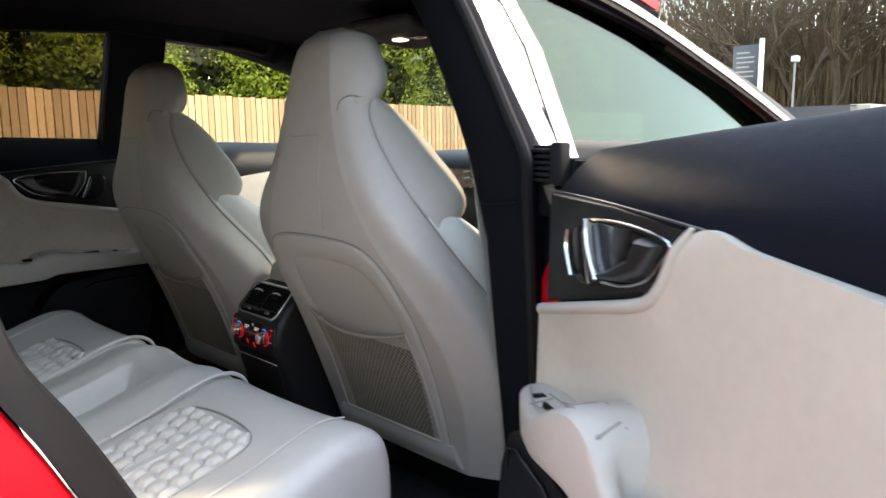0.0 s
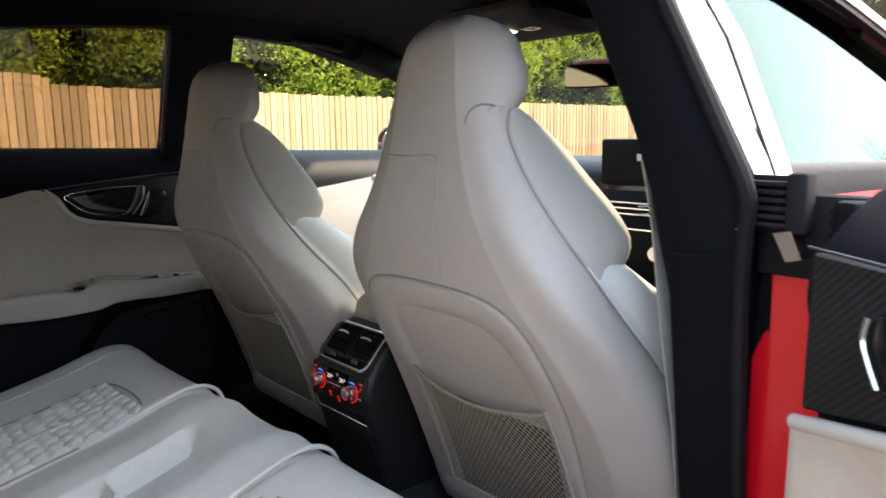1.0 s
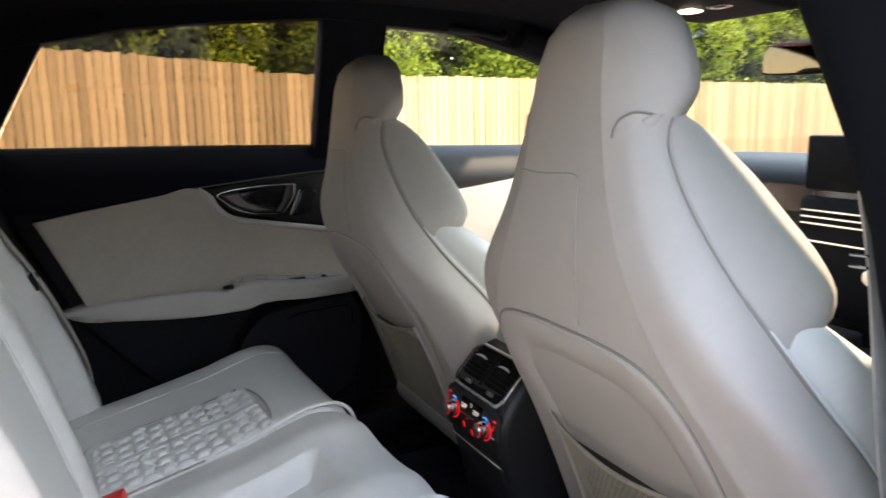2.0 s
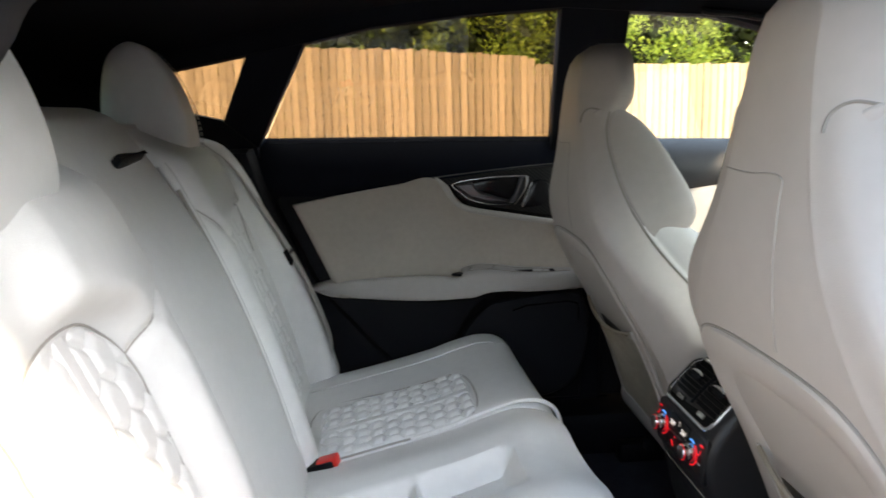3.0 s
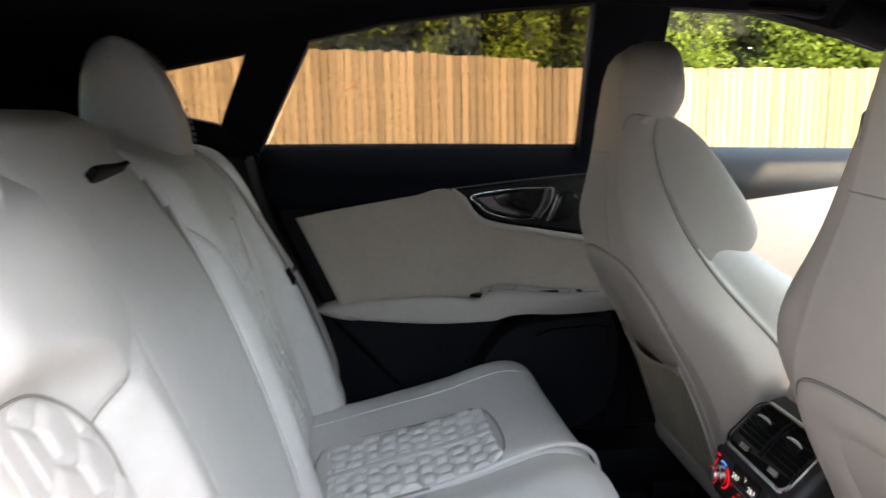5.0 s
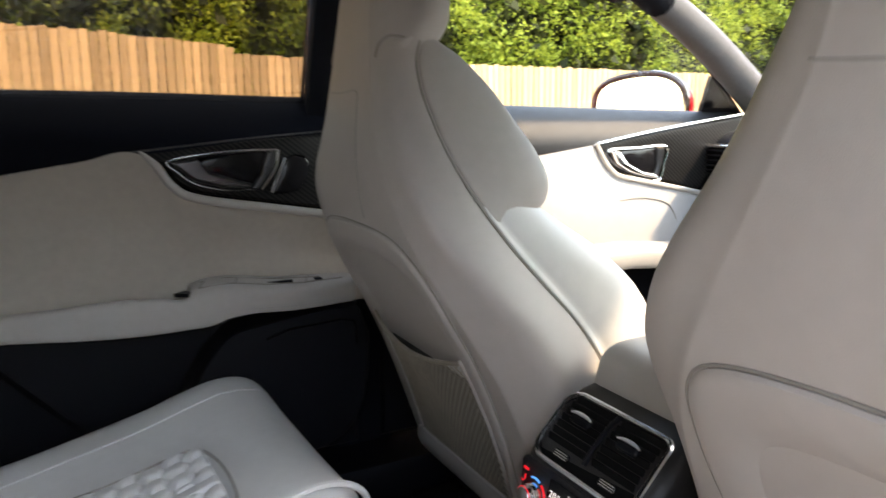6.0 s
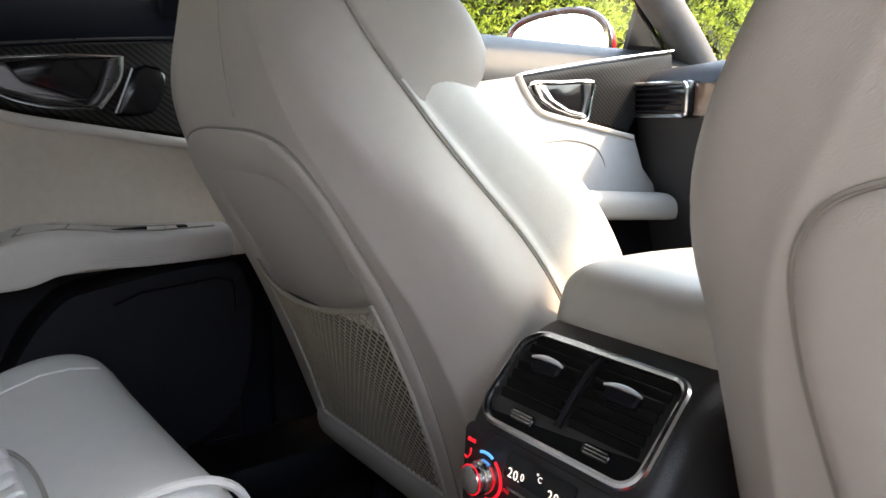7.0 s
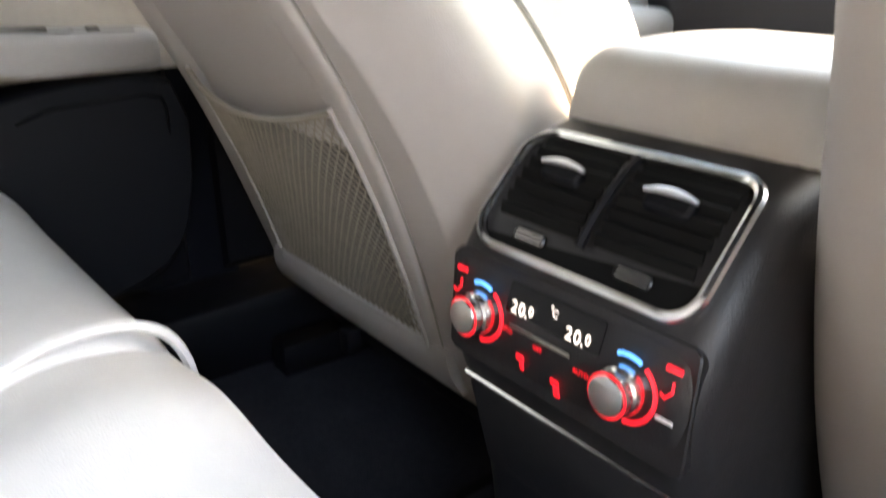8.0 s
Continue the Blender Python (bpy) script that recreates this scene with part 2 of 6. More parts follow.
def pillow(bm, profile, s0, s1, r, where, mid=6, steps=4):
    """A pad: a closed outline run from s0 to s1, with both ends rounded by r. where(s, a, b) gives the place."""
    stations = [(s0 + r * (1 - math.cos(k * math.pi / 2 / steps)), r * (1 - math.sin(k * math.pi / 2 / steps))) for k in range(steps + 1)]
    stations += [(s0 + r + (s1 - s0 - 2 * r) * k / mid, 0.0) for k in range(1, mid)]
    stations += [(s1 - r * (1 - math.cos(k * math.pi / 2 / steps)), r * (1 - math.sin(k * math.pi / 2 / steps))) for k in range(steps, -1, -1)]
    loft(bm, [[where(s, a, b) for a, b in inset(profile, d)] for s, d in stations])


def sheet(bm, f, nu, nv, thick=None):
    """A grid f(u, v) over the unit square; thick gives the offset of its rim and back."""
    rows = [[bm.verts.new(f(i / nu, j / nv)) for j in range(nv + 1)] for i in range(nu + 1)]
    for i in range(nu):
        for j in range(nv):
            bm.faces.new((rows[i][j], rows[i + 1][j], rows[i + 1][j + 1], rows[i][j + 1]))
    if thick is not None:
        under = [[bm.verts.new(v.co + Vector(thick)) for v in r] for r in rows]
        for i in range(nu):
            for j in range(nv):
                bm.faces.new((under[i][j], under[i][j + 1], under[i + 1][j + 1], under[i + 1][j]))
        rim = [rows[i][0] for i in range(nu)] + [rows[nu][j] for j in range(nv)] + [rows[i][nv] for i in range(nu, 0, -1)] + [rows[0][j] for j in range(nv, 0, -1)]
        back = [under[i][0] for i in range(nu)] + [under[nu][j] for j in range(nv)] + [under[i][nv] for i in range(nu, 0, -1)] + [under[0][j] for j in range(nv, 0, -1)]
        k = len(rim)
        for i in range(k):
            j = (i + 1) % k
            bm.faces.new((rim[j], rim[i], back[i], back[j]))


BASES = {}


def thing(name, base, label, category, group="", kind=""):
    ob = new(name)
    ob.location = base
    ob.empty_display_size = 0.05
    BASES[ob.name] = Vector(base)
    return tagged(ob, label, category, group, kind)


def finish(name, bm, mat, sharp=38):
    bmesh.ops.recalc_face_normals(bm, faces=bm.faces)
    me = bpy.data.meshes.new(name)
    bm.to_mesh(me)
    bm.free()
    me.materials.append(mat)
    me.polygons.foreach_set("use_smooth", [True] * len(me.polygons))
    me.set_sharp_from_angle(angle=radians(sharp))
    return new(name, me)


def part(name, bm, mat, parent, label="", sharp=38):
    """Links a bmesh, built in world places, as one mesh under a thing or a part."""
    root = parent
    while root.parent:
        root = root.parent
    ob = finish(name, bm, mat, sharp)
    ob.data.transform(Matrix.Translation(-BASES[root.name]))
    ob.parent = parent
    if label:
        ob["label"] = label
    return ob


def piece(name, bm, mat, label, category="", kind="structure", sharp=38):
    return tagged(finish(name, bm, mat, sharp), label, category, "", kind)


def words(text, size, mat, m, parent, name, label=""):
    """Raised writing as a mesh under a thing."""
    cu = bpy.data.curves.new(name, "FONT")
    cu.body, cu.size, cu.extrude, cu.align_x, cu.align_y = text, size, size * 0.02, "CENTER", "CENTER"
    tmp = new("tmp_text", cu)
    dg = bpy.context.evaluated_depsgraph_get()
    me = bpy.data.meshes.new_from_object(tmp.evaluated_get(dg))
    bpy.data.objects.remove(tmp)
    root = parent
    while root.parent:
        root = root.parent
    me.transform(Matrix.Translation(-BASES[root.name]) @ m)
    me.materials.clear()
    me.materials.append(mat)
    ob = new(name, me)
    ob.parent = parent
    if label:
        ob["label"] = label
    return ob

# ---- ground ----
bm = bmesh.new()
bmesh.ops.create_grid(bm, x_segments=40, y_segments=40, size=400)
piece("ground", bm, ASPHALT, "dark grey asphalt car park surface under the car", "ground")


# plain wall beyond the open door, unseen, added to block low sky light
bm = bmesh.new()
box(bm, 5.2, 5.45, -16, 18, 0, 2.5, 0.02)
piece("light_block_wall", bm, RENDER, "unseen plain grey wall added to block low sky light", "wall")

# ---- car shell ----
def side_x(z):
    """Half width of the cabin's glass and pillars at a height."""
    return 0.775 - max(z - 1.06, 0) * 0.55


def side_panel(bm, outline, s, thick=0.05, out=0.0):
    """A flat-sided panel of the cabin's side; outline in (y, z), s the side."""
    a = [Vector((s * (side_x(z) + out), y, z)) for y, z in outline]
    b = [Vector((s * (side_x(z) + out - thick), y, z)) for y, z in outline]
    loft(bm, [a, b])


CAR = thing("car_body", (0, -0.1, 0.15), "red four-door saloon shell with black cabin lining", "car", kind="structure")

# floor pan, tunnel and sills
bm = bmesh.new()
box(bm, -0.72, 0.72, -0.75, 1.45, 0.22, 0.29, 0.01)
part("floor_carpet", bm, CARPET, CAR, "black carpet on the floor pan")
bm = bmesh.new()
pillow(bm, spline([(-0.16, 0.27), (-0.13, 0.40), (0, 0.42), (0.13, 0.40), (0.16, 0.27)], 4) + [Vector((0, 0.25))], -0.75, 1.3, 0.03, lambda s, a, b: (a, s, b))
part("tunnel_carpet", bm, CARPET, CAR, "black carpet over the tunnel")
for s in (-1, 1):
    bm = bmesh.new()
    box(bm, min(s * 0.70, s * 0.90), max(s * 0.70, s * 0.90), -0.42, 1.35, 0.24, 0.385, 0.02)
    part("sill", bm, RED, CAR, "red painted door sill")
    bm = bmesh.new()
    box(bm, min(s * 0.62, s * 0.795), max(s * 0.62, s * 0.795), -0.40, 1.30, 0.27, 0.395, 0.02)
    part("sill_trim", bm, BLACK, CAR, "black inner sill trim")

# headlining and roof skin
def roof_point(u, v, lift):
    y = -1.25 + 1.9 * u
    x = (2 * v - 1) * 0.635
    crown = hermite([(-1.25, 1.23), (-0.9, 1.305), (-0.6, 1.36), (-0.2, 1.398), (0.2, 1.402), (0.45, 1.385), (0.65, 1.345)])(y)
    return Vector((x, y, crown - 0.03 * (x / 0.635) ** 2 - 0.02 * (x / 0.635) ** 8 + lift))

bm = bmesh.new()
sheet(bm, lambda u, v: roof_point(u, v, 0), 30, 16, (0, 0, 0.02))
part("headlining", bm, HEADLINER, CAR, "black cloth headlining")
bm = bmesh.new()
sheet(bm, lambda u, v: roof_point(u, v, 0.045), 30, 16, (0, 0, -0.02))
part("roof", bm, RED, CAR, "red roof skin")

# pillars, rails and quarter windows; outlines in (y, z)
B_POST = [(-0.04, 1.0), (-0.03, 1.056), (-0.044, 1.36), (0.106, 1.36), (0.11, 1.06), (0.11, 1.0)]
C_STRIP = [(-0.73, 1.06), (-0.60, 1.283), (-0.62, 1.33), (-0.72, 1.30), (-0.725, 1.262), (-0.80, 1.12), (-0.86, 1.06)]
TOP_RAIL = [(-1.2, 1.22), (-1.0, 1.215), (-0.73, 1.262), (-0.60, 1.283), (-0.45, 1.313), (-0.25, 1.333), (-0.044, 1.345), (0.106, 1.336), (0.3, 1.325), (0.5, 1.28), (0.6, 1.252), (0.62, 1.30), (0.4, 1.37), (0, 1.40), (-0.4, 1.385), (-0.8, 1.32), (-1.2, 1.25)]
REAR_SIDE = [(-0.72, 0.95), (-0.73, 1.06), (-0.80, 1.125), (-0.86, 1.14), (-0.93, 1.155), (-0.93, 1.235), (-1.2, 1.235), (-1.9, 1.02), (-1.9, 0.5), (-0.8, 0.5)]
for s in (-1, 1):
    bm = bmesh.new()
    side_panel(bm, TOP_RAIL, s, 0.06)
    part("roof_rail", bm, HEADLINER, CAR, "black roof rail lining")
    bm = bmesh.new()
    side_panel(bm, C_STRIP, s, 0.05)
    part("rear_pillar", bm, HEADLINER, CAR, "black rear pillar trim")
    bm = bmesh.new()
    side_panel(bm, REAR_SIDE, s, 0.06)
    part("rear_side_trim", bm, BLACK, CAR, "black trim beside the parcel shelf")
    bm = bmesh.new()
    side_panel(bm, [(-0.73, 1.262), (-0.80, 1.125), (-0.86, 1.14), (-0.93, 1.155), (-0.93, 1.23)], s, 0.004, -0.02)
    part("quarter_window", bm, PRIVACY, CAR, "small triangular rear quarter window")
for s in (-1, 1):
    bm = bmesh.new()
    arch = [(-0.53, 0.40), (-0.60, 0.62), (-0.655, 0.80), (-0.70, 0.93), (-0.74, 0.98 if s > 0 else 1.06), (-1.0, 0.98 if s > 0 else 1.06), (-1.0, 0.35)]
    loft(bm, [[Vector((s * x, y, z)) for y, z in inset(arch, e)] for x, e in ((0.80, 0.0), (0.655, 0.0), (0.64, 0.01))])
    part("wheel_arch_trim", bm, BLACK, CAR, "black trim over the wheel arch")
bm = bmesh.new()
fill = [(-0.28, 0.38), (-0.37, 0.50), (-0.50, 0.70), (-0.66, 0.92), (-0.70, 1.05), (-1.0, 1.05), (-1.0, 0.35)]
loft(bm, [[Vector((x, y, z)) for y, z in fill] for x in (-0.80, -0.735)])
part("arch_closing_panel", bm, BLACK, CAR, "black panel behind the rear door lining")
# Black sheet added under the rear screen to keep that end dark.
bm = bmesh.new()
sheet(bm, lambda u, v: Vector(((2 * v - 1) * 0.60, -1.22 - 0.74 * u, 1.19 - 0.2 * u)), 8, 10, (0, 0.0, 0.01))
part("rear_dark_sheet", bm, CARPET, CAR, "black sheet added to darken the rear screen")
bm = bmesh.new()
box(bm, -0.80, -0.722, -0.02, 0.12, 0.36, 1.05, 0.015)
part("lower_pillar_trim", bm, HEADLINER, CAR, "black lower centre pillar trim")
bm = bmesh.new()
side_panel(bm, B_POST, -1, 0.05)
part("centre_pillar", bm, HEADLINER, CAR, "black centre pillar trim")

# right centre pillar beside the open door
def post_ring(z, y0, x_in, x_out):
    rear = [(x_in + (x_out - x_in) * (0.5 - 0.5 * math.cos(math.pi * k / 10)), y0 + 0.012 - 0.022 * math.sin(math.pi * k / 10) ** 0.7, z) for k in range(11)]
    return [(x_in, y0 + 0.15, z), (x_in, y0 + 0.04, z)] + rear + [(x_out, y0 + 0.022, z), (x_out - (0.0 if z < 1.0 else 0.05), y0 + 0.13, z)]

bm = bmesh.new()
loft(bm, [post_ring(0.36, 0.10, 0.70, 0.775), post_ring(0.5, 0.085, 0.70, 0.775), post_ring(0.69, 0.063, 0.695, 0.775), post_ring(0.9, 0.05, 0.685, 0.775), post_ring(0.98, 0.035, 0.675, 0.785), post_ring(1.03, 0.022, 0.672, 0.795), post_ring(1.1, 0.01, 0.655, 0.765), post_ring(1.24, -0.005, 0.60, 0.70), post_ring(1.36, -0.03, 0.54, 0.64)])
part("centre_pillar", bm, HEADLINER, CAR, "black centre pillar trim beside the open door", 50)
bm = bmesh.new()
tube(bm, spline([(0.775, 0.085, 0.45), (0.778, 0.062, 0.69), (0.778, 0.048, 0.9), (0.787, 0.032, 0.98), (0.795, 0.018, 1.03), (0.768, 0.006, 1.1), (0.703, -0.01, 1.24), (0.643, -0.035, 1.36)], 5), 0.009, 8)
part("pillar_seal", bm, RUBBER, CAR, "black rubber seal along the centre pillar")
bm = bmesh.new()
loft(bm, [[(0.775, 0.081, 0.645), (0.868, 0.081, 0.645), (0.89, 0.10, 0.645), (0.89, 0.2, 0.645), (0.775, 0.2, 0.645)], [(0.776, 0.08, 0.7), (0.868, 0.08, 0.7), (0.89, 0.10, 0.7), (0.89, 0.2, 0.7), (0.776, 0.2, 0.7)], [(0.778, 0.08, 0.84), (0.862, 0.08, 0.84), (0.885, 0.10, 0.84), (0.885, 0.2, 0.84), (0.778, 0.2, 0.84)], [(0.79, 0.082, 0.87), (0.85, 0.082, 0.87), (0.87, 0.10, 0.87), (0.87, 0.2, 0.87), (0.79, 0.2, 0.87)], [(0.80, 0.095, 0.882), (0.84, 0.095, 0.882), (0.86, 0.11, 0.882), (0.86, 0.2, 0.882), (0.80, 0.2, 0.882)]])
part("door_jamb", bm, RED, CAR, "red painted door jamb")
bm = bmesh.new()
box(bm, 0.77, 0.893, 0.078, 0.2, 0.37, 0.65, 0.008)
part("jamb_foot", bm, BLACK, CAR, "black cover at the foot of the door jamb")
bm = bmesh.new()
box(bm, 0.79, 0.915, 0.052, 0.072, 0.942, 1.03, 0.006)
part("jamb_cover", bm, BLACK, CAR, "black plastic cover over the door jamb")
bm = bmesh.new()
for k in range(6):
    box(bm, 0.782, 0.828 + 0.002 * k, 0.036, 0.054, 0.995 + 0.0085 * k, 1.0 + 0.0085 * k, 0.001)
box(bm, 0.828, 0.85, 0.03, 0.054, 0.99, 1.052, 0.004)
box(bm, 0.78, 0.845, 0.050, 0.060, 0.99, 1.048, 0.002)
tagged(part("ribbed_cover", bm, RUBBER, CAR, "ribbed black rubber cover at the hinge"), kind="stuff")
bm = bmesh.new()
loft(bm, [[(0.818, y, 0.990), (0.836, y, 0.994), (0.848, y, 0.966), (0.832, y, 0.962)] for y in (0.03, 0.053)])
part("hinge_plate", bm, LEVER, CAR, "bare metal hinge plate")
bm = bmesh.new()
tube(bm, [(0.698, 0.03, 0.957), (0.72, 0.022, 0.958), (0.745, 0.020, 0.961), (0.77, 0.024, 0.965)], 0.002, 5)
part("pillar_joint", bm, BLACK, CAR, "dark joint across the pillar trim")

# aperture of the right rear door: seal and painted flange
LOOP = [(0.60, 0.02, 1.338), (0.605, -0.2, 1.335), (0.61, -0.42, 1.295), (0.62, -0.604, 1.214), (0.66, -0.63, 1.164), (0.722, -0.660, 1.086), (0.742, -0.668, 1.035), (0.768, -0.676, 0.96), (0.80, -0.668, 0.891), (0.80, -0.626, 0.818), (0.80, -0.582, 0.732), (0.80, -0.53, 0.62), (0.80, -0.44, 0.52), (0.80, -0.32, 0.43), (0.80, -0.15, 0.39), (0.80, 0.06, 0.385)]
inner = spline(LOOP, 5)
def widened(p, d, dx):
    away = Vector((0, p.y + 0.28, p.z - 0.85)).normalized()
    return Vector((p.x + dx * (1.25 if p.z > 1.06 else 1), p.y, p.z)) + away * d

bm = bmesh.new()
loft(bm, [[widened(p, d, dx) for p in inner] for d, dx in ((0.03, -0.03), (0.0, -0.01), (-0.006, 0.015), (0.0, 0.035), (0.02, 0.045), (0.032, 0.06), (0.035, 0.075))], closed=False)
part("door_seal", bm, RUBBER, CAR, "black rubber door seal")
low = [p for p in inner if p.z < 1.1]
top = [p for p in inner if p.z >= 1.08]
bm = bmesh.new()
loft(bm, [[widened(p, d, dx) for p in low] for d, dx in ((0.037, 0.07), (0.055, 0.082), (0.075, 0.10), (0.10, 0.125), (0.2, 0.13))], closed=False)
part("painted_flange", bm, RED, CAR, "red painted flange of the door opening")
bm = bmesh.new()
loft(bm, [[widened(p, d, dx) for p in top] for d, dx in ((0.037, 0.07), (0.05, 0.09), (0.052, 0.11), (0.06, 0.12), (0.08, 0.11))], closed=False)
part("frame_moulding", bm, BLACK, CAR, "black moulding of the door frame")

# windscreen, front pillars, scuttle, rear hatch
def pane(bm, pts, thick):
    loft(bm, [[Vector(p) for p in pts], [Vector(p) + Vector(thick) for p in pts]])

bm = bmesh.new()
sheet(bm, lambda u, v: Vector(((2 * v - 1) * (0.72 - 0.17 * u), 1.38 - 0.73 * u - 0.10 * (2 * v - 1) ** 2 * (1 - 0.5 * u), 1.0 + 0.32 * u)), 10, 16, (0, 0.003, 0.004))
part("windscreen", bm, GLASS, CAR, "clear windscreen").visible_shadow = False
for s in (-1, 1):
    # Lower pillar coloured a lit grey; its head keeps the headlining's black.
    bm = bmesh.new()
    pts = spline([(s * 0.76, 1.24, 0.98), (s * 0.72, 1.08, 1.08), (s * 0.66, 0.85, 1.19), (s * 0.615, 0.68, 1.253)], 5)
    tube(bm, pts, [0.045 - 0.012 * i / len(pts) for i in range(len(pts))], 10)
    part("front_pillar", bm, LIT_PILLAR_CLOTH, CAR, "front pillar trim, coloured grey as if lit")
    bm = bmesh.new()
    tube(bm, [(s * 0.614, 0.676, 1.254), (s * 0.60, 0.62, 1.275), (s * 0.56, 0.45, 1.32)], [0.034, 0.034, 0.032], 10)
    part("pillar_head", bm, HEADLINER, CAR, "black cloth where the front pillar meets the roof")
bm = bmesh.new()
sheet(bm, lambda u, v: Vector(((2 * v - 1) * (0.62 - 0.05 * u), -1.25 - 0.75 * u, 1.215 - 0.2 * u)), 8, 10, (0, 0.003, 0.005))
part("rear_screen", bm, TINT, CAR, "sloping tinted rear screen").visible_shadow = False
bm = bmesh.new()
pillow(bm, [(-2.0, 0.98), (-1.0, 1.04), (-0.93, 1.05), (-0.93, 1.02), (-1.0, 0.99), (-2.0, 0.94)], -0.66, 0.66, 0.02, lambda s, a, b: (s, a, b))
part("parcel_shelf", bm, CARPET, CAR, "black parcel shelf")
bm = bmesh.new()
box(bm, -0.70, 0.70, -1.02, -0.97, 0.3, 1.02, 0.01)
part("rear_bulkhead", bm, CARPET, CAR, "black bulkhead behind the rear seat")

# outer hull
def hull_ring(y, w, z0, z1):
    return [(-w, y, z0), (-w - 0.02, y, (z0 + z1) / 2), (-w + 0.03, y, z1 - 0.03), (-w + 0.12, y, z1), (0, y, z1 + 0.04), (w - 0.12, y, z1), (w - 0.03, y, z1 - 0.03), (w + 0.02, y, (z0 + z1) / 2), (w, y, z0), (0, y, z0 - 0.02)]

bm = bmesh.new()
loft(bm, [hull_ring(y, w, a, b) for y, w, a, b in ((1.36, 0.93, 0.26, 0.98), (1.7, 0.93, 0.22, 0.95), (2.3, 0.92, 0.2, 0.88), (2.75, 0.85, 0.2, 0.78), (2.95, 0.7, 0.25, 0.68))])
part("bonnet_and_wings", bm, RED, CAR, "red bonnet and front wings")
bm = bmesh.new()
loft(bm, [hull_ring(y, w, a, b) for y, w, a, b in ((-1.06, 0.93, 0.24, 0.97), (-1.5, 0.93, 0.24, 0.95), (-1.95, 0.88, 0.26, 0.93), (-2.12, 0.8, 0.3, 0.86))])
part("tail", bm, RED, CAR, "red tail and rear wings")
for s in (-1, 1):
    bm = bmesh.new()
    loft(bm, [[(s * x, y, z) for y, z in ((-0.74, 0.66), (-0.78, 1.0), (-1.06, 1.02), (-1.06, 0.3), (-0.86, 0.36))] for x in (0.84, 0.93)])
    part("rear_wing", bm, RED, CAR, "red rear quarter panel")


def wheel(x, y):
    w = thing("wheel", (x, y, 0.0), "black alloy wheel with a low-profile tyre", "wheel", "car wheels")
    bm = bmesh.new()
    ring = spline([(0.26, -0.11), (0.335, -0.12), (0.35, 0), (0.335, 0.12), (0.26, 0.11)], 3)
    loft(bm, [[(x + q[1], y + q[0] * math.cos(a), 0.352 + q[0] * math.sin(a)) for q in ring] for a in [2 * math.pi * i / 40 for i in range(41)]], closed=False)
    part("tyre", bm, TYRE, w)
    bm = bmesh.new()
    for i in range(10):
        a = 2 * math.pi * i / 10
        tube(bm, [(x, y, 0.352), (x, y + 0.25 * math.cos(a), 0.352 + 0.25 * math.sin(a))], 0.025, 6)
    tube(bm, [(x, y + 0.255 * math.cos(2 * math.pi * i / 40), 0.352 + 0.255 * math.sin(2 * math.pi * i / 40)) for i in range(40)], 0.02, 6, True)
    part("rim", bm, GLOSS, w)


# ---- doors ----
def mapped(s):
    return lambda x, y, z: Vector((s * x, y, z))


def inner_x(z):
    """Half width of the door lining at a height."""
    return 0.705 - 0.10 * max(0.75 - z, 0)


def plate(bm, outline, s, proud, depth, smooth=0):
    """A panel on the door lining, its outline in (y, z), proud of the lining."""
    pts = [(p[0], p[1]) for p in (spline(outline, smooth, True) if smooth else [Vector(q) for q in outline])]
    rings = []
    for d, ins in ((-depth, 0.0), (proud * 0.6, 0.0), (proud * 0.9, min(proud, 0.006) * 0.4), (proud, min(proud, 0.006))):
        rings.append([Vector((s * (inner_x(z) - d), y, z)) for y, z in inset(pts, ins)])
    loft(bm, rings)


def smooth_step(q):
    q = min(max(q, 0.0), 1.0)
    return q * q * (3 - 2 * q)


